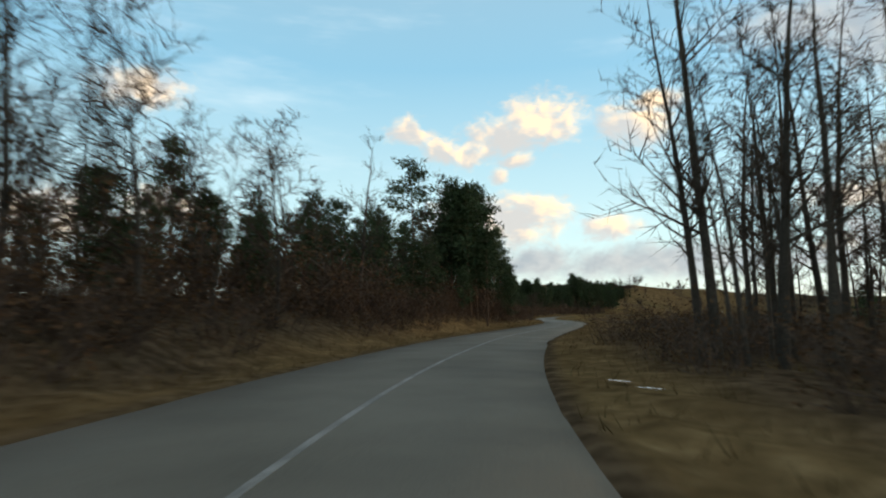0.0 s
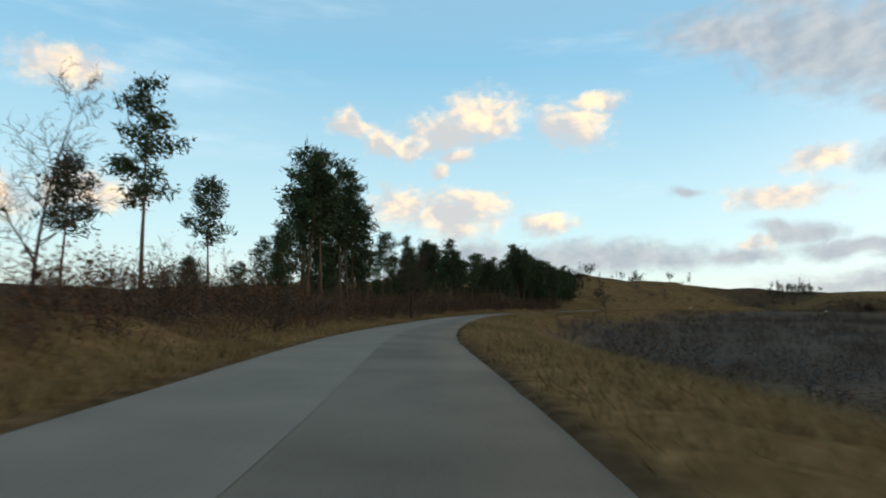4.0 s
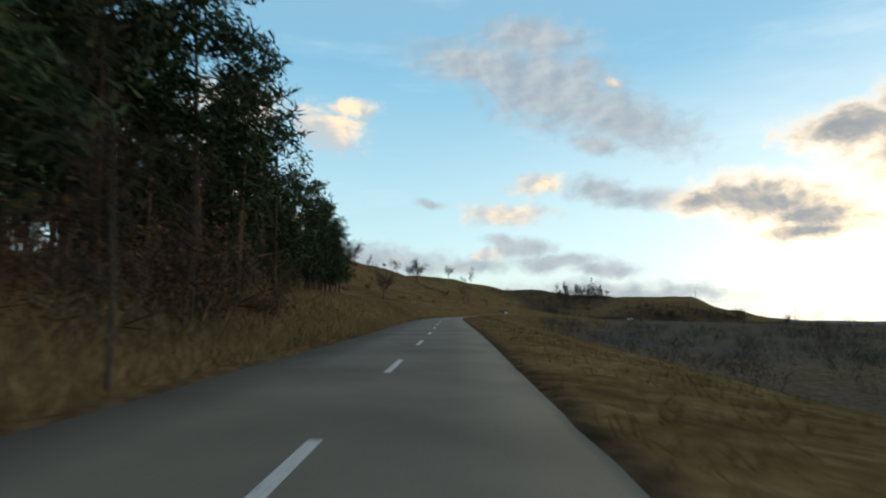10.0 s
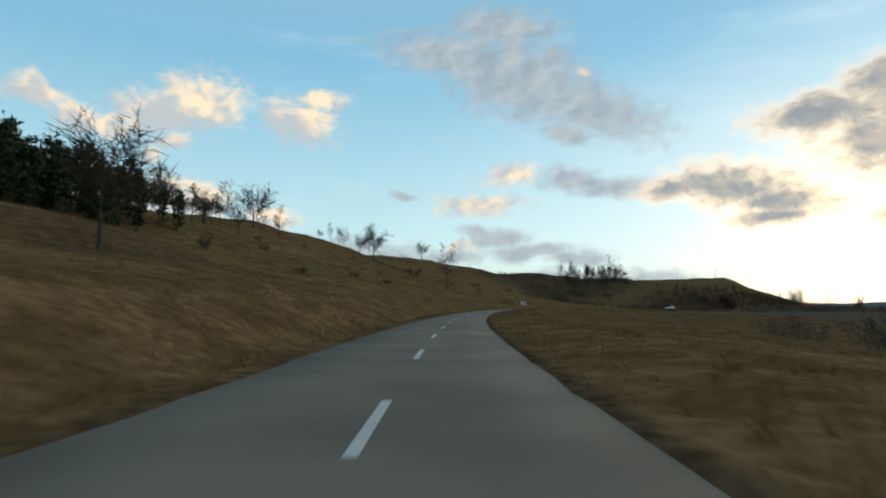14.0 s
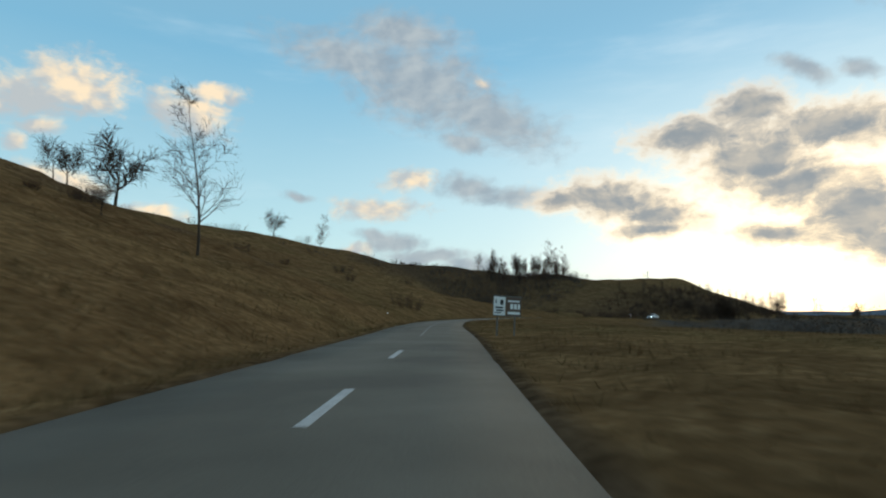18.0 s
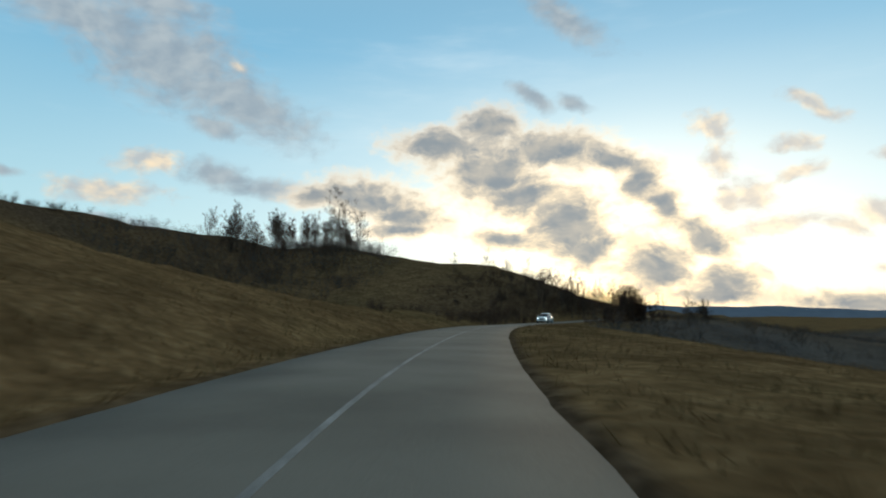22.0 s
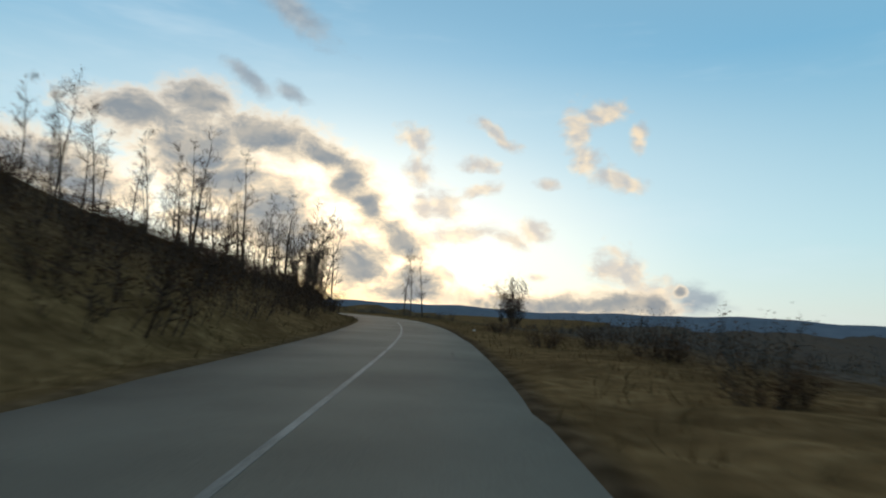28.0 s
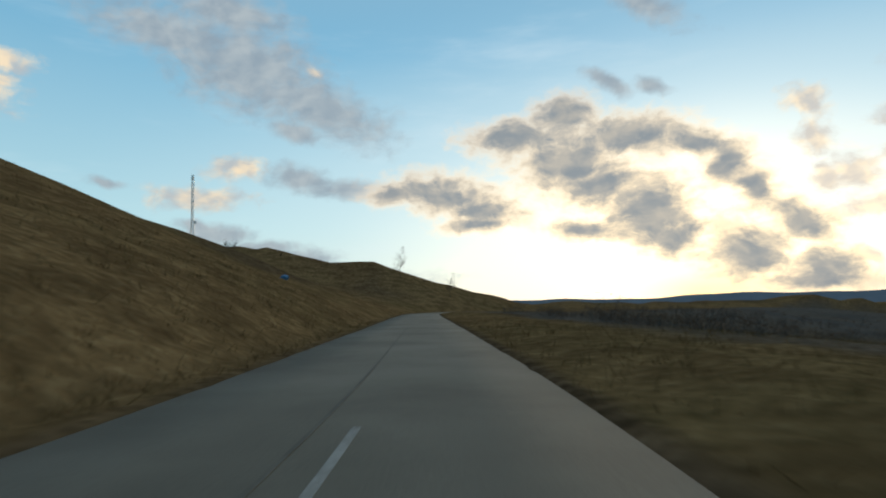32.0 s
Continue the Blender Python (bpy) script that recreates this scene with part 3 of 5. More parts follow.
# ---- plants ----
TWIG = two_scale("twig_bark", 20, [(0.3, (0.05, 0.033, 0.024)), (0.7, (0.11, 0.07, 0.05))], 1.0,
                 [(0.3, (0.06, 0.04, 0.03)), (0.7, (0.10, 0.07, 0.05))], 0.5, 0.95, 0.1, 0, 0, 0.3)
GREYTWIG = two_scale("grey_twig_bark", 20, [(0.3, (0.045, 0.04, 0.036)), (0.7, (0.105, 0.095, 0.085))], 1.0,
                     [(0.3, (0.05, 0.045, 0.042)), (0.7, (0.10, 0.09, 0.08))], 0.5, 0.95, 0.1, 0, 0, 0.3)
DRYLEAF = two_scale("dry_leaves", 5, [(0.3, (0.06, 0.032, 0.016)), (0.7, (0.15, 0.075, 0.032))], 0.6,
                    [(0.3, (0.05, 0.035, 0.02)), (0.7, (0.13, 0.06, 0.03))], 0.5, 0.9, 0.1, 0, 0, 0.3)
PINEBARK = two_scale("pine_bark", 9, [(0.3, (0.05, 0.03, 0.02)), (0.7, (0.16, 0.09, 0.055))], 0.8,
                     [(0.3, (0.06, 0.045, 0.035)), (0.7, (0.17, 0.09, 0.05))], 0.5, 0.95, 0.1, 0.6, 0.03, 0.2)
DRYGRASS = two_scale("dry_grass", 2.5, [(0.3, (0.07, 0.042, 0.017)), (0.7, (0.21, 0.132, 0.058))], 0.06,
                     [(0.4, (0.08, 0.056, 0.022)), (0.6, (0.17, 0.10, 0.042))], 0.5, 0.95, 0.1, 0)


def tube(segs, sides):
    """Tapered tubes, one for each (from, to, radius, radius)."""
    verts, faces = [], []
    for p, q, r0, r1 in segs:
        ax = (q - p)
        if ax.length < 1e-5:
            continue
        ax = ax.normalized()
        a = ax.orthogonal().normalized()
        b = ax.cross(a)
        k = len(verts)
        for c, r in ((p, r0), (q, r1)):
            for i in range(sides):
                t = 2 * math.pi * i / sides
                verts.append(c + (a * math.cos(t) + b * math.sin(t)) * r)
        for i in range(sides):
            j = (i + 1) % sides
            faces.append((k + i, k + j, k + sides + j, k + sides + i))
    return verts, faces


def shoot(rng, start, aim, length, r, n, wander, lift):
    """A bending shoot as a list of segments; it turns upwards by lift."""
    segs, p, d = [], start.copy(), aim.normalized()
    for i in range(n):
        d = (d + Vector((rng.uniform(-1, 1), rng.uniform(-1, 1), rng.uniform(-1, 1))) * wander + Vector((0, 0, lift))).normalized()
        q = p + d * (length / n)
        segs.append((p, q, max(r * (1 - i / n), 0.004), max(r * (1 - (i + 1) / n), 0.003)))
        p = q
    return segs


def along(segs, f):
    x = f * len(segs)
    i = min(int(x), len(segs) - 1)
    p, q = segs[i][0], segs[i][1]
    return p.lerp(q, x - i), (q - p).normalized(), segs[i][2]


def sideways(rng, d, steep):
    a = d.orthogonal().normalized()
    b = d.cross(a)
    t = rng.uniform(0, 2 * math.pi)
    return (d * steep + (a * math.cos(t) + b * math.sin(t))).normalized()


def spikes(segs, sides=2):
    """Pointed twigs, one for each segment."""
    verts, faces = [], []
    for p, q, r0, r1 in segs:
        ax = (q - p).normalized()
        a = ax.orthogonal().normalized() * r0
        b = ax.cross(a)
        k = len(verts)
        verts += [p + a, p - a * 0.5 + b * 0.87, p - a * 0.5 - b * 0.87, q]
        faces += [(k, k + 1, k + 3), (k + 1, k + 2, k + 3)][:sides]
    return verts, faces


def flakes(rng, spots, count, size, thin, spread):
    """Small three-cornered leaves or needle sprays about the given spots."""
    verts, faces = [], []
    for s in spots:
        for _ in range(count):
            c = s + Vector((rng.gauss(0, 1), rng.gauss(0, 1), rng.gauss(0, 0.7))) * spread
            d = Vector((rng.gauss(0, 1), rng.gauss(0, 1), rng.gauss(0.3, 0.8))).normalized()
            w = sideways(rng, d, 0) * size * thin
            e = size * rng.uniform(0.6, 1.3)
            k = len(verts)
            verts += [c - w, c + w, c + d * e]
            faces.append((k, k + 1, k + 2))
    return verts, faces


def joined(name, *lots):
    """One mesh out of several lots of (verts, faces) and a material each."""
    verts, faces, slots = [], [], []
    for i, ((v, f), m) in enumerate(lots):
        k = len(verts)
        verts += v
        faces += [tuple(k + j for j in q) for q in f]
        slots += [i] * len(f)
    me = mesh_from(name, verts, faces, lots[0][1])
    for _, m in lots[1:]:
        me.materials.append(m)
    me.polygons.foreach_set("material_index", slots)
    return me


def make_bare(seed, h, r, style, label, leaves=0, fine=0.032, sides=2):
    """A leafless broadleaf tree: trunk, branches, twigs."""
    rng = random.Random(seed)
    trunks, limbs, twigs, spots = [], [], [], []
    stems = {"pole": 1, "tall": 1, "round": 1, "multi": 4, "fan": 9}[style]
    for s in range(stems):
        tilt = {"pole": 0.045, "tall": 0.04, "round": 0.05, "multi": 0.16, "fan": 0.42}[style]
        aim = Vector((rng.gauss(0, tilt), rng.gauss(0, tilt), 1))
        base = Vector((rng.gauss(0, 0.25), rng.gauss(0, 0.25), -0.25)) if stems > 1 else Vector((0, 0, -0.25))
        hh = h * rng.uniform(0.75, 1.0) if stems > 1 else h
        top = {"pole": 1.0, "tall": 1.0, "round": 0.6, "multi": 1.0, "fan": 0.9}[style]
        st = shoot(rng, base, aim, hh * top, r / (stems ** 0.4), 9, 0.06 if style != "fan" else 0.1, 0.05)
        trunks += st
        nb = {"pole": 24, "tall": 26, "round": 16, "multi": 13, "fan": 6}[style]
        for b in range(nb):
            f = rng.uniform({"pole": 0.2, "tall": 0.22, "round": 0.32, "multi": 0.3, "fan": 0.3}[style], 0.98)
            p, d, rr = along(st, f)
            if style == "round":
                L = hh * rng.uniform(0.32, 0.5)
                lm = shoot(rng, p, sideways(rng, d, rng.uniform(0.3, 1.1)), L, rr * 0.55, 5, 0.22, 0.10)
            elif style == "pole":
                L = hh * rng.uniform(0.09, 0.2) * (1.15 - f * 0.5)
                lm = shoot(rng, p, sideways(rng, d, rng.uniform(0.4, 1.2)), L, rr * 0.45, 3, 0.16, 0.16)
            elif style == "tall":
                L = hh * rng.uniform(0.2, 0.36) * (1.15 - f * 0.75)
                lm = shoot(rng, p, sideways(rng, d, rng.uniform(0.3, 0.9)), L, rr * 0.5, 4, 0.18, 0.14)
            else:
                L = hh * rng.uniform(0.12, 0.28) * (1.2 - f * 0.6)
                lm = shoot(rng, p, sideways(rng, d, rng.uniform(0.6, 1.3)), L, rr * 0.45, 4, 0.16, 0.1)
            limbs += lm
            for t in range({"pole": 9, "tall": 13, "round": 18, "multi": 12, "fan": 9}[style]):
                p2, d2, r2 = along(lm, rng.uniform(0.2, 1.0))
                tw = shoot(rng, p2, sideways(rng, d2, rng.uniform(0.4, 1.2)), L * rng.uniform(0.25, 0.5), max(r2 * 0.45, fine), 1, 0.25, 0.12)
                twigs += tw
                for k in range(2):
                    p3, d3, r3 = along(tw, rng.uniform(0.3, 1.0))
                    twigs += shoot(rng, p3, sideways(rng, d3, 0.8), L * rng.uniform(0.14, 0.32), fine * 0.8, 1, 0.2, 0.1)
                spots.append(tw[-1][1])
    root = tagged(new("bare_tree"), label, "tree")
    hang("trunk", mesh_from("trunk", *tube(trunks, 6), BARK, True), root)
    crown = hang("crown", joined("crown", (tube(limbs, 3), BARK), (spikes(twigs, sides), TWIG)), root, "fine dark leafless branches")
    tagged(crown, kind="stuff")
    if leaves:
        tagged(hang("foliage", mesh_from("foliage", *flakes(rng, spots, leaves, 0.07, 0.45, 0.16), DRYLEAF), root, "withered brown leaves"), kind="stuff")
    return root


def make_pine(seed, h, r, low, wide, label, sprays=6, dense=1.0):
    """A pine: trunk, whorls of branches, crown of needle sprays."""
    rng = random.Random(seed)
    trunk = shoot(rng, Vector((0, 0, -0.3)), Vector((rng.gauss(0, 0.03), rng.gauss(0, 0.03), 1)), h, r, 9, 0.035, 0.03)
    limbs, spots = [], []
    n = int((34 * (1 - low) + 18) * dense)
    for b in range(n):
        f = low + (1 - low) * (b + rng.random()) / n
        p, d, rr = along(trunk, min(f, 0.995))
        q = (f - low) / (1 - low)
        L = wide * rng.uniform(0.55, 1.1) * (math.sin(math.pi * min(0.16 + 0.84 * q, 1.0)) ** 0.7 + 0.12)
        lm = shoot(rng, p, sideways(rng, d, rng.uniform(-0.15, 0.45)), L, max(rr * 0.3, 0.02), 3 if dense > 0.9 else 1, 0.16, 0.10)
        limbs += lm
        for k in range(int(5 + L * 3.2)):
            p2, d2, _ = along(lm, rng.uniform(0.3, 1.0))
            s = p2 + Vector((rng.gauss(0, 1), rng.gauss(0, 1), rng.gauss(0.2, 0.6))) * 0.34
            spots.append(s)
    for b in range(9):                              # dead lower branches
        p, d, rr = along(trunk, rng.uniform(0.15, max(low, 0.25)))
        limbs += shoot(rng, p, sideways(rng, d, 0.1), rng.uniform(0.4, 1.3), 0.025, 2, 0.2, 0)
    root = tagged(new("pine_tree"), label, "tree")
    hang("trunk", mesh_from("trunk", *tube(trunk, 7), PINEBARK, True), root)
    tagged(hang("crown", joined("crown", (tube(limbs, 3), PINEBARK), (flakes(rng, spots, sprays, 0.6 if sprays > 3 else 0.75, 0.13 if sprays > 3 else 0.35, 0.3), NEEDLES)), root, "dark green needles"), kind="stuff")
    return root


def make_bush(seed, h, wide, leaves, label, stem_n=26, twig_n=13, joints=4, sides=2, bark=None, flare=0.45, whole=False, leaf=0.07, reach=1.0):
    """A leafless bush; whole: all of it in one mesh, for thickets past counting."""
    bark = bark or TWIG
    rng = random.Random(seed)
    stems, twigs, spots = [], [], []
    for s in range(stem_n):
        a = rng.uniform(0, 2 * math.pi)
        base = Vector((math.cos(a), math.sin(a), 0)) * wide * 0.45 * math.sqrt(rng.random()) + Vector((0, 0, -0.25))
        st = shoot(rng, base, Vector((math.cos(a) * flare, math.sin(a) * flare, 1)), h * rng.uniform(0.55, 1.05), 0.022, joints, 0.14, 0.05)
        stems += st
        for t in range(twig_n):
            p, d, _ = along(st, rng.uniform(0.1, 1.0))
            tw = shoot(rng, p, sideways(rng, d, rng.uniform(0.4, 1.2)), h * reach * rng.uniform(0.18, 0.36), 0.014 if sides > 1 else 0.024, 1, 0.25, 0.05)
            twigs += tw
            spots.append(tw[-1][1])
    foliage = flakes(rng, spots, leaves, leaf if sides > 1 else 0.1, 0.5, 0.16)
    if whole:
        return bpy.data.objects.new("bush", joined("bush", (tube(stems, 3), bark), (spikes(twigs, sides), bark), (foliage, DRYLEAF)))
    root = tagged(new("bush"), label, "bush")
    tagged(hang("crown", joined("crown", (tube(stems, 3), bark), (spikes(twigs, sides), bark)), root, "slender bare stems and twigs"), kind="stuff")
    if leaves:
        tagged(hang("foliage", mesh_from("foliage", *foliage, DRYLEAF), root, "withered brown leaves"), kind="stuff")
    return root


DARK_PINE = "tall dark green pine with bare lower trunk at the forest edge"
LOW_PINE = "dark green pine with dense crown reaching low"
BARE_LABEL = "leafless slender tree with dark trunk and fine twigs"
PINES = [make_pine(11, 15, 0.19, 0.40, 2.5, DARK_PINE), make_pine(12, 17, 0.21, 0.46, 2.8, DARK_PINE), make_pine(13, 13, 0.16, 0.3, 2.4, DARK_PINE),
         make_pine(14, 16, 0.2, 0.34, 2.9, DARK_PINE), make_pine(15, 14, 0.17, 0.52, 2.2, DARK_PINE)]
LOWS = [make_pine(17, 13, 0.18, 0.18, 2.7, LOW_PINE), make_pine(18, 15, 0.19, 0.24, 3.0, LOW_PINE)]
FIRS = [make_pine(21, 9, 0.14, 0.06, 2.3, "young bushy dark green pine with branches to the ground"),
        make_pine(22, 12, 0.16, 0.12, 2.6, "young bushy dark green pine with branches to the ground")]
TALLS = [make_bare(31, 13, 0.13, "tall", BARE_LABEL, 0, 0.024), make_bare(32, 15, 0.15, "tall", BARE_LABEL, 0, 0.024), make_bare(33, 11, 0.11, "tall", BARE_LABEL, 0, 0.024)]
POLES = [make_bare(36, 15, 0.15, "pole", "slender leafless tree with straight dark trunk in the copse", 0, 0.019), make_bare(37, 13, 0.11, "pole", "slender leafless tree with straight dark trunk in the copse", 0, 0.019),
         make_bare(38, 16, 0.17, "pole", "slender leafless tree with straight dark trunk in the copse", 0, 0.019)]
GULLY = [make_bare(95, 12, 0.14, "multi", "dense leafless clump of dark stems in the gully", 0, 0.038), make_bare(96, 13, 0.15, "tall", "leafless tree with dense dark crown in the gully", 0, 0.045)]
ROUNDS = [make_bare(41, 9, 0.2, "round", "leafless tree with round spreading crown on the grassy hill", 0, 0.042),
          make_bare(42, 11, 0.22, "round", "leafless tree with broad crown of grey branches", 0, 0.035)]
LEAFY = [make_bare(46, 7, 0.14, "round", "small tree holding withered brown leaves on the slope", 3)]
MULTIS = [make_bare(51, 12, 0.14, "multi", "alder clump of several leafless dark stems", 0, 0.042), make_bare(52, 10, 0.12, "multi", "alder clump of several leafless dark stems", 0, 0.042)]
FANS = [make_bare(61, 6, 0.09, "fan", "leafless willow shrub with long upright rods", 0, 0.035), make_bare(62, 5, 0.07, "fan", "leafless willow shrub with long upright rods", 0, 0.035)]
THICK = "dense thicket bush of reddish-brown bare twigs and withered leaves"
BUSHES = [make_bush(71, 2.2, 2.0, 2, THICK), make_bush(72, 2.8, 2.2, 1, THICK), make_bush(73, 1.6, 1.8, 3, THICK)]
SCRUB = [make_bush(81, 2.4, 3.2, 2, "grey-brown leafless scrub bush in the valley"), make_bush(82, 3.2, 3.6, 2, "grey-brown leafless scrub bush in the valley")]
BIG_BUSH = [make_bush(77, 3.6, 1.4, 2, "big dark round bush with withered leaves by the road", 80, 44, flare=0.14, leaf=0.03, reach=0.5)]
RODS = [make_bush(78, 4.6, 1.2, 0, "sparse leafless willow with long thin rods", 8, 4, 5, flare=0.3)]
USED = set()


def plant(stock, x, y, scale=1.0, turn=None, group="", rng=random, sink=0.0, lean=0.0, exact=False):
    """Set a plant of the stock at (x, y) on the ground; exact: scale is that of the plant as it was made."""
    first = rng.choice(stock)
    turn = rng.uniform(0, 360) if turn is None else turn
    m = pose(x, y, height(x, y) - sink, rng.gauss(0, lean), rng.gauss(0, lean), turn) @ Matrix.Diagonal((scale * rng.uniform(0.92, 1.08), scale * rng.uniform(0.92, 1.08), scale, 1))
    if first in USED:
        ob = copy_thing(first, m @ Matrix.Diagonal((*(1 / k for k in first.scale), 1)) if exact else m)
    else:
        ob = first
        ob.matrix_world = m
        USED.add(first)
    return tagged(ob, group=group)


def spots_in(rng, u0, u1, d0, d1, count, gap):
    spots, tries = [], 0
    while len(spots) < count and tries < count * 12:
        tries += 1
        u, d = rng.uniform(u0, u1), d0 + (d1 - d0) * rng.random() ** 1.3
        x, y = np.interp(u, RU, RX) - np.interp(u, RU, TY) * d, np.interp(u, RU, RY) + np.interp(u, RU, TX) * d
        if all((x - q[0]) ** 2 + (y - q[1]) ** 2 > gap * gap for q in spots):
            if np.min((RX - x) ** 2 + (RY - y) ** 2) > (min(abs(d0), abs(d1)) - 0.5) ** 2:
                spots.append((x, y))
    return spots


def grove(seed, u0, u1, d0, d1, count, stock, lo=0.85, hi=1.15, group="forest trees", gap=1.6, exact=False):
    rng = random.Random(seed)
    for x, y in spots_in(rng, u0, u1, d0, d1, count, gap):
        plant(stock, x, y, rng.uniform(lo, hi), group=group, rng=rng, lean=1.5, exact=exact)


def thicket(name, seed, zones, stock, label, kindname="scrub"):
    """Bushes past counting, joined: zones are (u0, u1, d0, d1, count, low scale, high scale)."""
    rng = random.Random(seed)
    src = []
    for ob in stock:
        me = ob.data
        v, n = np.empty(len(me.vertices) * 3), np.empty(len(me.polygons), int)
        me.vertices.foreach_get("co", v)
        f, mi = np.empty(len(me.loops), int), np.empty(len(me.polygons), int)
        me.loops.foreach_get("vertex_index", f)
        me.polygons.foreach_get("loop_total", n)
        me.polygons.foreach_get("material_index", mi)
        src.append((v.reshape(-1, 3), f, n, mi))
    V, F, N, M, k = [], [], [], [], 0
    for u0, u1, d0, d1, count, lo, hi in zones:
        pts = spots_in(rng, u0, u1, d0, d1, count, 1.2)
        hs = land(np.array([p[0] for p in pts]), np.array([p[1] for p in pts]))[0]
        for (x, y), h in zip(pts, hs):
            v, f, n, mi = rng.choice(src)
            a, s = rng.uniform(0, 6.28), rng.uniform(lo, hi)
            c, q = math.cos(a) * s, math.sin(a) * s
            V.append(np.stack([v[:, 0] * c - v[:, 1] * q + x, v[:, 0] * q + v[:, 1] * c + y, v[:, 2] * s * rng.uniform(0.8, 1.1) + h - 0.1], 1))
            F.append(f + k)
            N.append(n)
            M.append(mi)
            k += len(v)
    V, F, N, M = (np.concatenate(a) for a in (V, F, N, M))
    me = bpy.data.meshes.new(name)
    me.vertices.add(len(V))
    me.vertices.foreach_set("co", V.ravel())
    me.loops.add(len(F))
    me.loops.foreach_set("vertex_index", F.astype(np.int32))
    me.polygons.add(len(N))
    me.polygons.foreach_set("loop_start", np.concatenate([[0], np.cumsum(N)[:-1]]).astype(np.int32))
    for m in stock[0].data.materials:
        me.materials.append(m)
    me.polygons.foreach_set("material_index", M.astype(np.int32))
    me.update(calc_edges=True)
    return tagged(new(name, me), label, kindname, kind="stuff")


def light_tree(root):
    """All of a tree in one mesh, for woods past counting."""
    lots = []
    for c in root.children:
        me = c.data
        sl = [p.material_index for p in me.polygons]
        for i, m in enumerate(me.materials):
            lots.append((([v.co for v in me.vertices], [tuple(p.vertices) for p, k in zip(me.polygons, sl) if k == i]), m))
    ob = bpy.data.objects.new("wood", joined("wood", *lots))
    for c in list(root.children) + [root]:
        bpy.data.objects.remove(c)
    return ob


# the forest on the left
grove(1, -1.0, 0.9, 6.0, 26, 24, TALLS, 0.55, 0.9)
grove(29, -0.4, 2.4, 6.0, 22, 28, POLES, 0.55, 0.85)
grove(37, 0.3, 2.4, 8, 24, 30, FIRS, 0.5, 0.75, gap=2.0)
grove(38, 5.95, 6.4, 9, 12, 3, PINES, 0.75, 0.92, gap=1.6)
grove(27, -1.2, 0.9, 7, 18, 9, LOWS + PINES[2:3], 0.42, 0.58)
grove(2, 1.65, 2.65, 4.6, 26, 32, PINES + LOWS, 0.62, 0.82, gap=2.0)
grove(43, 0.9, 1.6, 8, 26, 10, PINES, 0.5, 0.65, gap=2.5)
grove(3, 0.2, 2.4, 7, 30, 8, TALLS, 0.75, 1.0)
grove(4, 2.4, 3.6, 8.5, 30, 18, PINES + TALLS[:1], 0.75, 1.0, gap=2.5)
grove(5, 3.6, 5.2, 11, 36, 20, PINES + TALLS + LOWS, 0.55, 0.8, gap=3)
grove(28, 5.3, 6.05, 8.6, 13.5, 6, PINES, 0.72, 0.88, gap=2.2)
grove(6, 3.8, 5.0, 9, 16, 6, FIRS, 0.45, 0.6)
grove(7, 6.0, 6.8, 10, 35, 18, TALLS + PINES[2:4] + FIRS, 0.5, 0.7, gap=2.6)
grove(8, 6.9, 7.8, 8, 17, 18, PINES + LOWS, 0.5, 0.68, gap=1.9)
grove(25, 7.8, 10.9, 8, 16, 52, PINES + LOWS, 0.85, 1.08, gap=1.9)
grove(9, 6.9, 11.0, 16, 34, 40, PINES + LOWS, 0.75, 1.05, gap=2.8)
grove(10, 7.0, 10.6, 6.3, 8, 12, TALLS, 0.45, 0.65)
grove(11, 10.9, 12.95, 14.5, 24, 40, LOWS + PINES, 0.88, 1.08, gap=1.8)
grove(42, 10.7, 12.5, 11.5, 17, 22, LOWS, 0.85, 1.0, gap=1.8)
grove(26, 10.9, 13.2, 24, 44, 26, LOWS, 0.9, 1.1, gap=2.6)
thicket("hilltop_forest", 35, [(13.0, 15.0, 34, 60, 120, 0.65, 0.95), (15.0, 16.8, 43, 66, 110, 0.5, 0.8)],
        [light_tree(make_pine(91, 11, 0.16, 0.14, 1.6, "", 2, 0.62)), light_tree(make_pine(92, 12, 0.16, 0.1, 1.4, "", 2, 0.62))], "dark pine forest along the hilltop", "forest")
thicket("hilltop_broadleaf", 36, [(16.2, 18.8, 54, 80, 60, 0.5, 0.8)], [light_tree(make_bare(93, 12, 0.14, "tall", "", 0, 0.06, 1)), light_tree(make_bare(94, 10, 0.16, "round", "", 0, 0.06, 1))],
        "bare brown broadleaf wood along the hilltop", "forest")
plant(TALLS[1:2], -52.0, 172.0, 0.6, group="forest trees")
plant(TALLS[:1], -29.0, 290.0, 0.6, group="forest trees")
grove(14, -1.0, 10.9, 5.6, 8.5, 40, BUSHES, 0.6, 1.0, "forest edge bushes", 2.5)

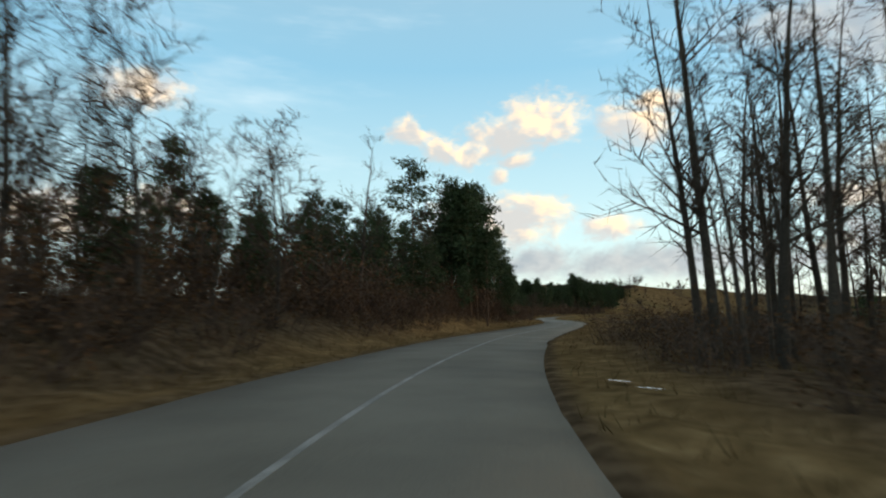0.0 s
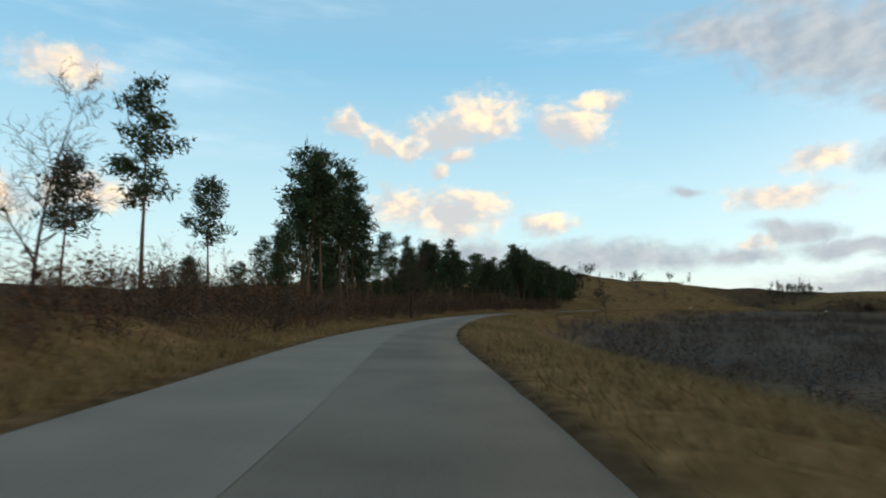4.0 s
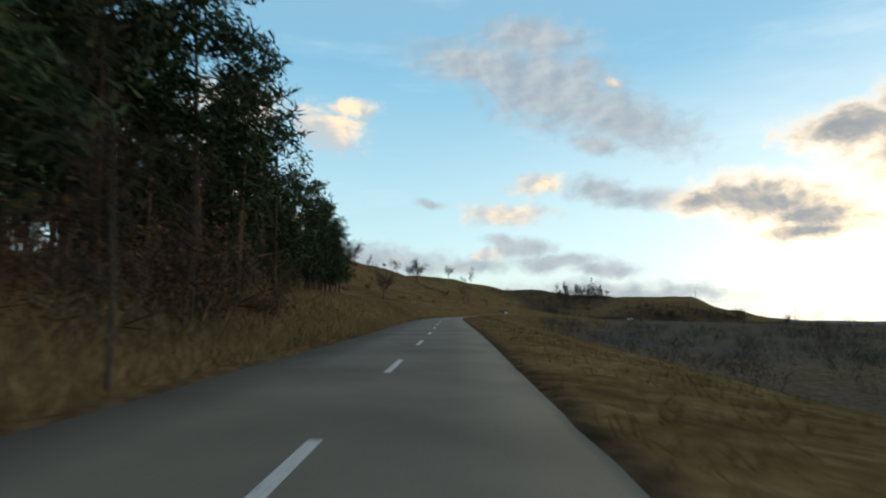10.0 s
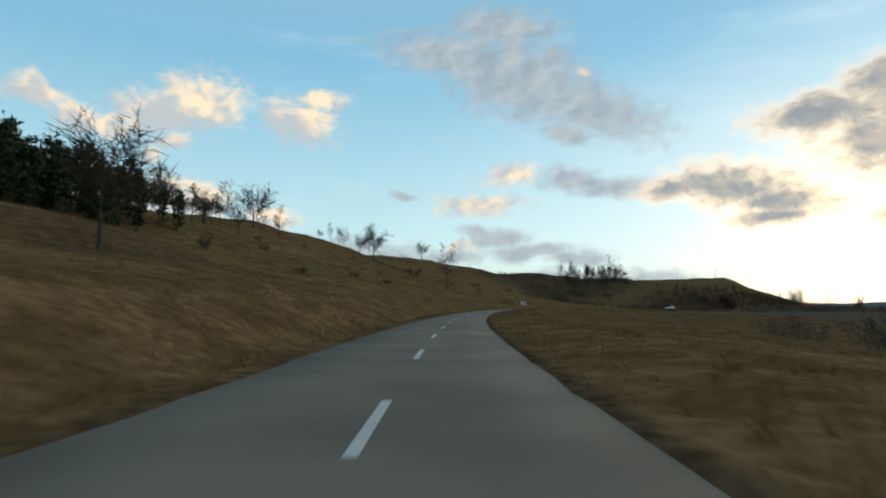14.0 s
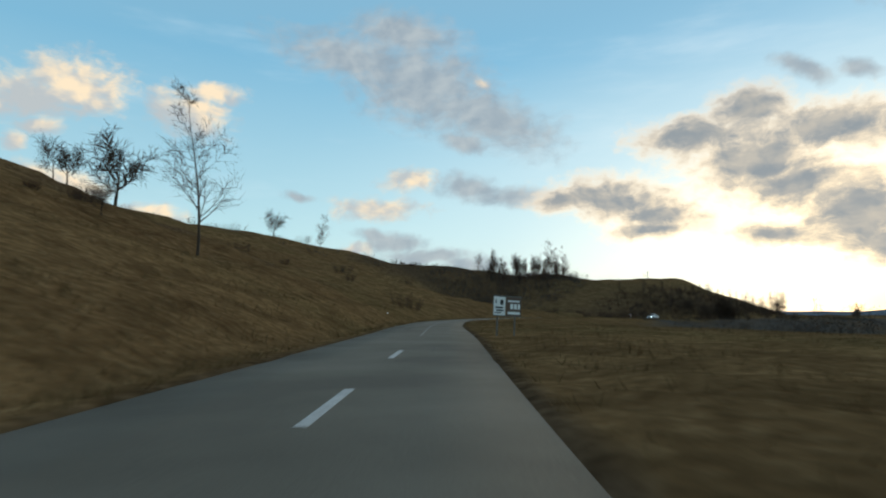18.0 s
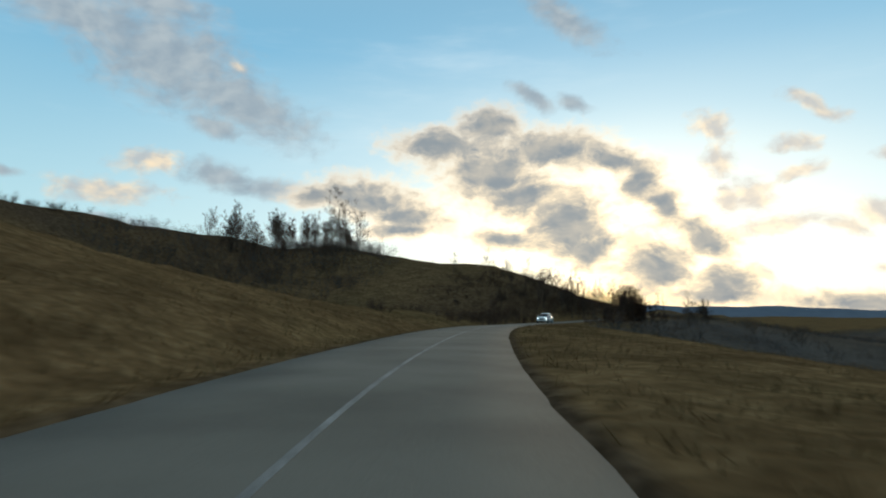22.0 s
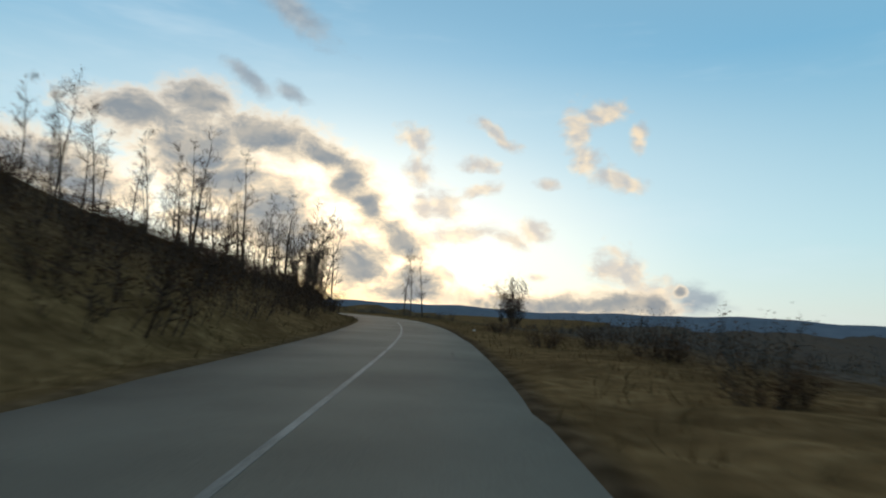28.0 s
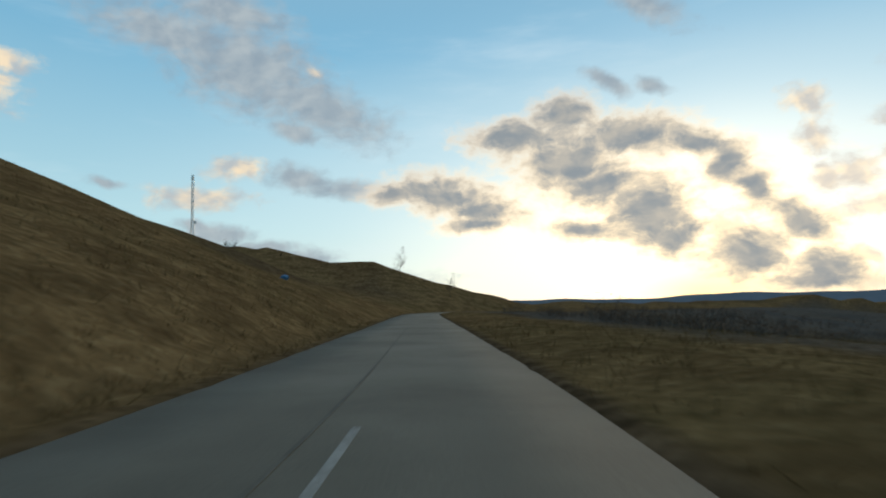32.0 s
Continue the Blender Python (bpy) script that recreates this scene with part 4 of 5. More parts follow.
# the copse on the right at the first bend
rng_c = random.Random(5)
for i in range(46):
    y = rng_c.uniform(13.5, 34)
    plant(POLES, 1.7 + (y - 20) * 0.25 + 14 * rng_c.random() ** 1.3, y, rng_c.uniform(0.75, 1.1), group="roadside copse trees", rng=rng_c, lean=2)
for i in range(10):
    y = rng_c.uniform(14, 38)
    plant(BUSHES, 1.0 + (y - 20) * 0.25 + rng_c.uniform(0, 10), y, rng_c.uniform(0.5, 0.8), group="copse bushes", rng=rng_c)
for x, y, k, sc in ((10, 86.5, GULLY[1:], 0.5), (14.5, 86.5, POLES, 0.3), (20, 88, TALLS, 0.32), (24, 86, POLES, 0.3), (28, 84, POLES, 0.32), (15, 66, FIRS, 0.38), (-1, 96, FIRS, 0.25), (4, 97, FIRS, 0.2), (7, 104, TALLS, 0.3),
                    (-17.6, 255.4, GULLY[1:], 0.36), (10, 308, POLES, 0.62), (16, 306, POLES, 0.55), (4.4, 300, POLES, 0.5), (26, 318, POLES, 0.5), (32, 322, POLES, 0.45)):
    plant(k, x, y, sc, group="single trees in the valley")

# single trees on the hill on the left
for x, y, k, sc in ((-16.8, 428, ROUNDS, 0.85), (-15.3, 497.3, TALLS, 0.7), (-25.3, 424.6, TALLS, 0.4), (-19, 470, ROUNDS, 0.35),
                    (13.5, 620.6, ROUNDS[:1], 2.0), (8, 612, ROUNDS, 1.0), (20.5, 560, LEAFY, 0.5), (-23.8, 565.6, ROUNDS[:1], 1.8), (-30, 560, TALLS, 0.85),
                    (-2, 606, TALLS, 0.75), (-6, 604, LEAFY, 1.0), (3, 627, ROUNDS, 0.8), (50.1, 731.7, ROUNDS[:1], 1.5), (67.2, 732.5, GULLY[1:], 1.05),
                    (164.3, 678.7, LEAFY, 0.9), (169, 681, ROUNDS, 0.5), (158.5, 683, LEAFY, 0.6),
                    (182.7, 681, ROUNDS, 0.75), (179, 684, LEAFY, 0.8), (185, 677.8, TALLS, 0.75), (187.5, 679.5, TALLS, 0.7), (190, 678.5, MULTIS, 0.75), (192, 681, ROUNDS, 0.75),
                    (196, 680, TALLS, 0.5), (200, 682, TALLS, 0.55), (205, 683, MULTIS, 0.5), (211, 685, TALLS, 0.5)):
    plant(k, x, y, sc, group="single trees on the hill")
# the copse in the gully of the hill
rng_g = random.Random(8)
for i in range(34):
    a, b = rng_g.random(), rng_g.random()
    px, py = (134 + 34 * a) * (1 - b) + (147 + 36 * a) * b, (733 - 5 * a) * (1 - b) + (774 - 20 * a) * b
    plant(GULLY, px, py, rng_g.uniform(0.75, 1.1), group="gully copse trees", rng=rng_g)
for i in range(18):
    a, b = rng_g.random(), rng_g.random() * 0.5
    plant(GULLY[:1], (130 + 34 * a) * (1 - b) + (147 + 36 * a) * b, (730 - 6 * a) * (1 - b) + (774 - 20 * a) * b, rng_g.uniform(0.35, 0.6), group="gully copse trees", rng=rng_g)
plant(ROUNDS[:1], 187, 756, 0.75, group="gully copse trees")
plant(TALLS, 183, 752, 0.5, group="gully copse trees")
for x, y, sc in ((97, 737, 1.1), (101, 739, 1.0), (118, 750, 0.8), (131, 656.3, 0.9), (128, 668, 0.8), (60, 724, 1.2), (88, 690, 0.8), (104, 735, 1.4)):
    plant(SCRUB + BUSHES, x, y, sc, group="hillside scrub")
# the alders above the cutting
grove(18, 26.9, 29.5, 13, 32, 30, TALLS + MULTIS[1:], 0.36, 0.56, "trees above the cutting", 2.0)
rng_a = random.Random(12)
for i in range(20):
    f, g = rng_a.random(), rng_a.gauss(0, 1.6)
    plant(POLES, 273.5 + 13 * f - 0.5 * g, 714.4 + 8 * f + 0.8 * g, rng_a.uniform(0.68, 0.92), group="alders above the bend", rng=rng_a, lean=5)
grove(41, 29.3, 30.35, 8.5, 15, 20, POLES, 0.5, 0.7, "alders above the bend", 1.4)
# the right roadside
grove(19, 25.6, 29.6, -9, -5.0, 16, BUSHES, 0.5, 0.8, "roadside bushes", 1.6)
for x, y, k, sc in ((190.5, 665.5, BIG_BUSH, 1.2), (178.6, 661.2, BUSHES, 0.8), (184.2, 663.8, FANS, 0.55), (182.8, 664.0, BUSHES, 1.3), (187, 664.5, FANS, 0.9), (186, 665, BUSHES, 1.3),
                    (196, 663.5, FANS, 1.0), (199, 662.5, FANS, 1.1), (203, 659, TALLS, 0.6), (206, 660, MULTIS, 0.55), (214, 662, TALLS, 0.55), (222, 663, FANS, 0.8),
                    (306.3, 699, MULTIS[:1], 0.85), (305.2, 700.6, MULTIS[1:], 0.6), (304.5, 698, LEAFY, 0.8), (308, 700, TALLS, 0.5)):
    plant(k, x, y, sc, group="trees by the right verge")
for x, y, k, sc in ((391, 864, TALLS[1:2], 0.62), (401, 857, TALLS[1:2], 0.5), (396, 861, TALLS, 0.2), (345, 889, TALLS, 0.25), (341, 888, TALLS, 0.22), (337, 886, FANS, 0.4), (353, 890, FANS, 0.5), (357, 888, BUSHES, 0.9), (329, 884, LEAFY, 0.4), (366, 878, FANS, 0.3), (334, 885, BUSHES, 0.8)):
    plant(k, x, y, sc, group="trees on the far hill")
thicket("copse_wood", 38, [(0.35, 1.5, -30, -9, 46, 0.7, 1.0)], [light_tree(make_bare(97, 14, 0.13, "pole", "", 0, 0.03, 1)), light_tree(make_bare(98, 15, 0.15, "pole", "", 0, 0.03, 1))],
        "dense leafless wood of slender dark trunks", "forest")
# trees that stand out by their size
more = random.Random(91)
for x, y, k, sc, grp in ((27.7, 554.4, TALLS[1:2], 0.82, "single trees on the hill"), (295.2, 712.2, POLES[:1], 0.62, "trees by the right verge"), (296.6, 711.6, POLES[1:2], 0.66, "trees by the right verge"),
                         (298.6, 710.6, POLES[2:], 0.56, "trees by the right verge"), (306.5, 699.4, ROUNDS[1:], 0.72, "trees by the right verge"), (304.4, 698.6, ROUNDS[:1], 0.6, "trees by the right verge"),
                         (170.3, 661.3, RODS, 0.85, "trees by the right verge"), (172.8, 660.6, RODS, 0.9, "trees by the right verge"), (192.2, 666.2, BIG_BUSH, 2.05, "roadside bushes"), (193.6, 665.2, BIG_BUSH, 1.5, "roadside bushes"), (192.6, 666.0, MULTIS[1:], 0.72, "trees by the right verge"), (196.5, 666.2, BIG_BUSH, 1.1, "roadside bushes"),
                         (180.0, 687.0, TALLS, 0.52, "trees above the cutting"), (183.0, 686.0, TALLS, 0.58, "trees above the cutting"), (187.0, 685.5, ROUNDS[1:], 0.62, "trees above the cutting"), (190.5, 686.0, TALLS, 0.5, "trees above the cutting"),
                         (198.2, 683.2, TALLS[1:2], 0.68, "trees above the cutting"), (199.6, 682.2, MULTIS, 0.5, "trees above the cutting"), (202.5, 682.6, MULTIS, 0.48, "trees above the cutting"),
                         (-35.6, 169.6, ROUNDS[1:], 0.72, "forest trees"), (-39.6, 152.7, PINES[:1], 0.9, "forest trees"), (-41.1, 156.6, PINES[3:4], 0.85, "forest trees"), (-41.2, 163.8, PINES[1:2], 0.9, "forest trees"), (-41.1, 168.6, PINES[2:3], 0.85, "forest trees"), (-37.2, 151.0, PINES[4:], 0.8, "forest trees"),
                         (-43.4, 182.3, PINES[4:], 0.7, "forest trees"), (-30.8, 310.5, PINES[:1], 0.85, "forest trees"), (-29.8, 316.7, LOWS[:1], 0.85, "forest trees"), (-31.3, 305.3, PINES[3:4], 0.9, "forest trees"), (-32.0, 313.5, LOWS[1:], 0.8, "forest trees"),
                         (54.5, 590.0, SCRUB, 0.75, "hillside scrub"), (57.2, 592.6, SCRUB, 0.8, "hillside scrub"),
                         (-26.6, 362.2, LOWS, 0.7, "forest trees"), (-28.4, 361.0, LOWS, 0.78, "forest trees"), (-29.0, 364.5, LOWS, 0.72, "forest trees"), (-31.0, 362.6, LOWS, 0.85, "forest trees"), (-27.8, 366.0, LOWS, 0.62, "forest trees"),
                         (160.0, 725.0, POLES, 0.95, "gully copse trees"), (163.0, 727.5, TALLS, 1.0, "gully copse trees"), (166.0, 729.0, POLES, 1.0, "gully copse trees"), (168.5, 727.0, TALLS, 0.95, "gully copse trees"), (171.0, 731.0, POLES, 0.9, "gully copse trees"), (164.5, 733.0, POLES, 1.0, "gully copse trees"),
                         (186.5, 668.0, ROUNDS[1:], 0.4, "trees by the right verge"), (183.5, 666.6, BIG_BUSH, 0.7, "roadside bushes"), (188.0, 668.6, BIG_BUSH, 0.75, "roadside bushes"), (193.0, 669.4, MULTIS, 0.35, "trees by the right verge"),
                         (67.2, 732.5, TALLS[:1], 1.0, "single trees on the hill")):
    plant(k, x, y, sc, group=grp, rng=more, exact=True)
for i in range(14):
    f, g = more.random(), more.gauss(0, 1.6)
    plant(POLES, 272.0 + 15 * f - 0.5 * g, 713.6 + 9 * f + 0.8 * g, more.uniform(0.5, 0.72), group="alders above the bend", rng=more, lean=4, exact=True)
grove(46, 28.7, 30.0, 12, 22, 20, POLES, 0.34, 0.5, "trees above the cutting", 1.6, True)
grove(49, 19.5, 23.5, 22, 44, 10, SCRUB + BUSHES, 0.5, 0.9, "hillside scrub", 4, True)
grove(50, 14, 19, 15, 48, 12, BUSHES, 0.4, 0.7, "hillside scrub", 4, True)
grove(45, 9.7, 10.9, 8.5, 15, 16, PINES + LOWS, 0.95, 1.12, exact=True)
grove(47, 1.9, 2.6, 6.0, 13, 7, PINES, 0.85, 1.0, exact=True)
valley_rng = random.Random(93)
for x, y, k, sc in ((10.3, 86.2, TALLS[:1], 0.8), (21.6, 81.8, FIRS[:1], 0.8), (15.5, 88.0, POLES[1:2], 0.42), (-14.8, 260.6, TALLS[:1], 0.75)):
    plant(k, x, y, sc, group="single trees in the valley", rng=valley_rng, exact=True)
LIGHT_BUSHES, LIGHT_SCRUB = [make_bush(75, 2.4, 2.2, 2, "", 12, 9, 2, 1, whole=True), make_bush(76, 2.9, 2.4, 2, "", 12, 9, 2, 1, whole=True)], [make_bush(85, 2.3, 3.2, 2, "", 12, 9, 2, 1, GREYTWIG, whole=True), make_bush(86, 3.0, 3.6, 2, "", 12, 9, 2, 1, GREYTWIG, whole=True)]
thicket("undergrowth", 31, [(-1.6, 6.8, 5.2, 9.5, 260, 0.6, 1.0), (-0.6, 2.6, 8, 13, 90, 1.1, 1.6), (0.25, 1.35, -19, -5.2, 90, 0.45, 0.8), (6.8, 10.9, 6.2, 9.5, 120, 0.95, 1.4), (-1.5, 10.9, 10, 22, 140, 0.9, 1.5), (10.9, 13, 16, 26, 50, 0.8, 1.2)],
        LIGHT_BUSHES, "reddish-brown undergrowth of bare twigs under the forest edge")
thicket("roadside_thicket", 32, [(25.0, 31.0, 5.2, 11, 230, 0.5, 0.95), (26.3, 30.8, 11, 30, 300, 0.4, 0.85), (24.2, 26.4, 12, 30, 30, 0.3, 0.6)], LIGHT_BUSHES + LIGHT_SCRUB, "dark leafless thicket on the slope above the road")
thicket("valley_scrub", 33, [(1.2, 3.2, -60, -10, 260, 0.5, 0.95), (2.8, 9.4, -85, -12, 620, 0.5, 1.1), (9.4, 16.0, -95, -18, 420, 0.6, 1.1), (1.0, 16.0, -260, -80, 420, 1.0, 2.2), (19.5, 25, -110, -36, 260, 0.7, 1.2), (20, 33, -280, -90, 320, 1.0, 2.2), (24.5, 29, -80, -9, 300, 0.5, 0.95), (29, 33, -70, -14, 170, 0.5, 0.95),
                             (33, 41, -70, -12, 220, 0.5, 1.0)], LIGHT_SCRUB, "grey-brown scrub filling the valley")
thicket("gully_scrub", 34, [(25.3, 27.2, 52, 92, 120, 0.9, 1.6), (25.0, 26.8, 42, 75, 110, 0.8, 1.3), (21.5, 24.5, 70, 110, 24, 0.6, 1.2)], LIGHT_SCRUB, "dark scrub in the gully of the hill")


GOLDGRASS = two_scale("golden_grass", 2.5, [(0.3, (0.138, 0.09, 0.038)), (0.7, (0.36, 0.245, 0.115))], 0.06,
                      [(0.4, (0.13, 0.09, 0.038)), (0.6, (0.27, 0.175, 0.078))], 0.5, 0.95, 0.1, 0)


def grass(name, seed, u0, u1, d0, d1, count, lo, hi, label, blades=None):
    """Blades of dry grass in loose tufts, one object."""
    rg = np.random.default_rng(seed)
    n = count // 5
    u = np.repeat(rg.uniform(u0, u1, n), 5)
    d = np.repeat(d0 + (d1 - d0) * rg.random(n) ** 1.5, 5)
    d = d + rg.normal(0, 0.12, len(d))
    x, y, tx, ty = (np.interp(u, RU, a) for a in (RX, RY, TX, TY))
    x, y = x - ty * d + rg.normal(0, 0.12, len(d)), y + tx * d + rg.normal(0, 0.12, len(d))
    h, _, dd = land(x, y)
    edge = np.where(dd > 0, LEFT_EDGE, RIGHT_EDGE) + 0.15
    keep = np.abs(dd) > edge
    x, y, h, dd = x[keep], y[keep], h[keep], dd[keep]
    z = h - 0.05
    L, a, b = rg.uniform(lo, hi, len(x)), rg.uniform(0, 2 * np.pi, len(x)), rg.normal(0, 0.6, (len(x), 2))
    w = 0.008 + 0.02 * L
    P = np.stack([x - np.cos(a) * w, y - np.sin(a) * w, z], 1)
    Q = np.stack([x + np.cos(a) * w, y + np.sin(a) * w, z], 1)
    R = np.stack([x + b[:, 0] * L, y + b[:, 1] * L, z + L], 1)
    v = np.stack([P, Q, R], 1).reshape(-1, 3)
    f = np.arange(len(v)).reshape(-1, 3)
    tagged(new(name, mesh_from(name, v.tolist(), f.tolist(), blades or DRYGRASS)), label, "grass", kind="stuff")


grass("verge_grass", 1, -1, 34, 3.2, 8, 55000, 0.1, 0.34, "dry yellow grass along the road edge")
grass("verge_grass", 2, -1, 34, -8, -2.8, 55000, 0.1, 0.34, "dry yellow grass along the road edge")
grass("tall_grass", 5, 10.2, 14.0, 3.5, 15, 70000, 0.2, 0.55, "tall golden dry grass below the forest edge", GOLDGRASS)
grass("golden_verge_grass", 6, 3.6, 9.5, -8, -2.9, 45000, 0.12, 0.4, "golden dry grass on the verge above the valley", GOLDGRASS)
grass("golden_verge_grass", 7, 4.0, 10.4, 3.3, 5.8, 25000, 0.12, 0.36, "golden dry grass along the forest edge", GOLDGRASS)
grass("meadow_grass", 3, 10.5, 34, 8, 45, 120000, 0.12, 0.32, "tufts of dry brown grass on the hillside")
grass("meadow_grass", 4, 2, 34, -30, -8, 80000, 0.12, 0.32, "tufts of dry brown grass on the field")

# ---- markings and mends of the road ----
PATCH = two_scale("old_asphalt_mend", 50, [(0.3, (0.07, 0.062, 0.048)), (0.7, (0.165, 0.149, 0.117))], 0.8,
                  [(0.3, (0.085, 0.077, 0.061)), (0.7, (0.145, 0.131, 0.104))], 0.5, 0.9, 0.2, 0.4, 0.004)
PALE = two_scale("pale_asphalt", 50, [(0.3, (0.12, 0.11, 0.088)), (0.7, (0.25, 0.228, 0.185))], 0.5,
                 [(0.3, (0.15, 0.136, 0.11)), (0.7, (0.23, 0.21, 0.17))], 0.5, 0.9, 0.2, 0.4, 0.004)


def on_road(s, c):
    x, y, z, tx, ty = (np.interp(s, RS, a) for a in (RX, RY, RZ, TX, TY))
    return Vector((x - ty * c, y + tx * c, z - 0.012 * abs(c)))


def s_of(u):
    return float(np.interp(u, RU, RS))


for a, b in ((-1.0, 3.6), (19.05, 29.6), (32.05, 32.24)):
    hang("centre_line", line_piece(a, b, 0.0, 0.09, WORN), ROAD, "worn white centre line")
marks = [s_of(8.0) + 4.6, s_of(9.0) + 6.2, s_of(13.0) + 5.9, s_of(16.0) + 11.0, s_of(18.0) + 6.3]
for a, b in zip(marks, marks[1:]):
    n = max(1, round((b - a) / 9.0))
    for i in range(n):
        s0 = a + (b - a) * i / n
        hang("lane_dash", line_piece(float(np.interp(s0, RS, RU)), float(np.interp(s0 + 3.0, RS, RU)), 0.0, 0.13, WORN if s0 < s_of(9.6) else PAINT), ROAD)
for gap in (6.3, 15.3):
    hang("lane_dash", line_piece(18.0 + gap / 28, 18.0 + (gap + 3) / 28, 0.0, 0.15), ROAD)


def mend(u, c, length, width, material, seed, name, label):
    """A thin mend with an uneven outline, laid on the road."""
    rng = random.Random(seed)
    s0, n = s_of(u), 22
    bm = bmesh.new()
    ring = []
    for i in range(n):
        a = 2 * math.pi * i / n
        k = rng.uniform(0.8, 1.1)
        sq = max(abs(math.cos(a)), abs(math.sin(a))) ** -0.6
        ring.append(bm.verts.new(on_road(s0 + math.cos(a) * k * sq * length / 2, c + math.sin(a) * k * sq * width / 2) + Vector((0, 0, 0.006))))
    bm.faces.new(ring)
    bmesh.ops.triangulate(bm, faces=bm.faces[:])
    me = bpy.data.meshes.new(name)
    bm.to_mesh(me)
    bm.free()
    me.materials.append(material)
    hang(name, me, ROAD, label)


for i, (u, c, L, w) in enumerate(((13.75, 1.3, 7, 2.0), (9.55, 1.7, 8, 1.7), (16.25, 1.9, 9, 1.6), (16.9, 1.8, 6, 1.3), (12.35, 1.0, 9, 0.9),
                                   (19.5, 1.5, 8, 1.1), (20.2, 1.9, 7, 0.9), (30.9, 0.2, 6, 0.5), (31.95, 0.35, 8, 0.4), (31.5, 0.4, 2.0, 0.5))):
    mend(u, c, L, w, PATCH, 100 + i, "asphalt_mend", "dark asphalt mend in the road")
# tar seams and cracks along and across the road
TAR = two_scale("tar_seam", 40, [(0.3, (0.055, 0.05, 0.04)), (0.7, (0.14, 0.127, 0.1))], 1.5, [(0.3, (0.06, 0.054, 0.043)), (0.7, (0.15, 0.136, 0.108))], 0.5, 0.85, 0.2, 0)
rng_s = random.Random(77)
for a, b, c in ((8.2, 9.4, 0.5), (16.0, 17.6, 0.45), (29.7, 31.2, 0.12), (31.2, 33.4, 0.42)):
    hang("tar_seam", line_piece(a, b, c, 0.045, TAR), ROAD, "dark tar seam along the road")
for i in range(1, 30, 2):
    u = rng_s.uniform(0.5, 33.5)
    mend(u, rng_s.uniform(-2.2, 2.6), rng_s.choice((0.06, 3.0)) if i % 2 else rng_s.uniform(3, 6), rng_s.uniform(0.04, 0.06) if i % 2 else rng_s.uniform(0.4, 0.9), TAR if i % 2 else PATCH, 300 + i, "crack" if i % 2 else "worn_patch", "thin dark crack in the asphalt" if i % 2 else "slightly darker worn patch of asphalt")
# the newer pale lane of the second bend
k0, k1 = int(np.searchsorted(RU, 3.7)), int(np.searchsorted(RU, 6.9))
lane_mask = np.zeros(NS, bool)
lane_mask[k0:k1] = True
hang("pale_lane", strip("pale_lane", [LEFT_EDGE - 0.08, 1.5, 0.12], lane_mask, PALE, lambda k, c: RZ[k] - 0.012 * abs(c) + 0.005), ROAD, "paler grey asphalt lane")


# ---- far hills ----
# the base colour carries the blue-grey haze of distance over wooded hills
FAR = two_scale("hazed_far_woods", 0.02, [(0.3, (0.10, 0.125, 0.16)), (0.7, (0.15, 0.175, 0.21))], 0.004,
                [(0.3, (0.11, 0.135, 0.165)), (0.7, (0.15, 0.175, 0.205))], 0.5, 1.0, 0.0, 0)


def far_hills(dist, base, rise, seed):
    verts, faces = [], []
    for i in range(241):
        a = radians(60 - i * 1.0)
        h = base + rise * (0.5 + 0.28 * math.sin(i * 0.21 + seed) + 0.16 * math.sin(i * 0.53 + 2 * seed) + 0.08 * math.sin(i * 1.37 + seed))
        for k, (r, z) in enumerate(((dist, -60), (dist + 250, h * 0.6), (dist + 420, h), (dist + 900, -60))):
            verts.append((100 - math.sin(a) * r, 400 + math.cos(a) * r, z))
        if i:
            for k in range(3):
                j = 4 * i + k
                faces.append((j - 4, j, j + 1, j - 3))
    tagged(new("backdrop", mesh_from("far_hills", verts, faces, FAR, True)), "distant wooded hills on the horizon, blue-grey haze put into their colour", "hills", kind="structure")


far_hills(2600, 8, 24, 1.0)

# ---- things by the road ----
STEEL, sn, sl, sb = mat("galvanised_steel", 0.45, 0.5, 0.9)
sb.inputs["Base Color"].default_value = (0.42, 0.43, 0.44, 1)
bump(sn, sl, sb, noise_node(sn, sl, 40).outputs[0], 0.1, 0.002)
RED = two_scale("red_paint", 20, [(0.3, (0.45, 0.03, 0.025)), (0.7, (0.55, 0.05, 0.04))], 2, [(0.3, (0.4, 0.03, 0.03)), (0.7, (0.55, 0.04, 0.03))], 0.5, 0.5, 0.4, 0)
WHITE = two_scale("white_paint", 18, [(0.3, (0.72, 0.73, 0.72)), (0.7, (0.82, 0.82, 0.80))], 2, [(0.3, (0.7, 0.71, 0.7)), (0.7, (0.8, 0.8, 0.78))], 0.5, 0.5, 0.4, 0)
BROWN = two_scale("brown_board", 18, [(0.3, (0.10, 0.06, 0.04)), (0.7, (0.15, 0.09, 0.06))], 2, [(0.3, (0.10, 0.06, 0.045)), (0.7, (0.14, 0.085, 0.06))], 0.5, 0.5, 0.4, 0)
INK = two_scale("dark_print", 18, [(0.3, (0.03, 0.03, 0.03)), (0.7, (0.06, 0.06, 0.06))], 2, [(0.3, (0.03, 0.03, 0.03)), (0.7, (0.05, 0.05, 0.05))], 0.5, 0.6, 0.3, 0)
RUST = two_scale("weathered_post", 25, [(0.3, (0.10, 0.09, 0.08)), (0.7, (0.22, 0.20, 0.18))], 2, [(0.3, (0.1, 0.09, 0.08)), (0.7, (0.2, 0.18, 0.16))], 0.5, 0.8, 0.2, 0.2)


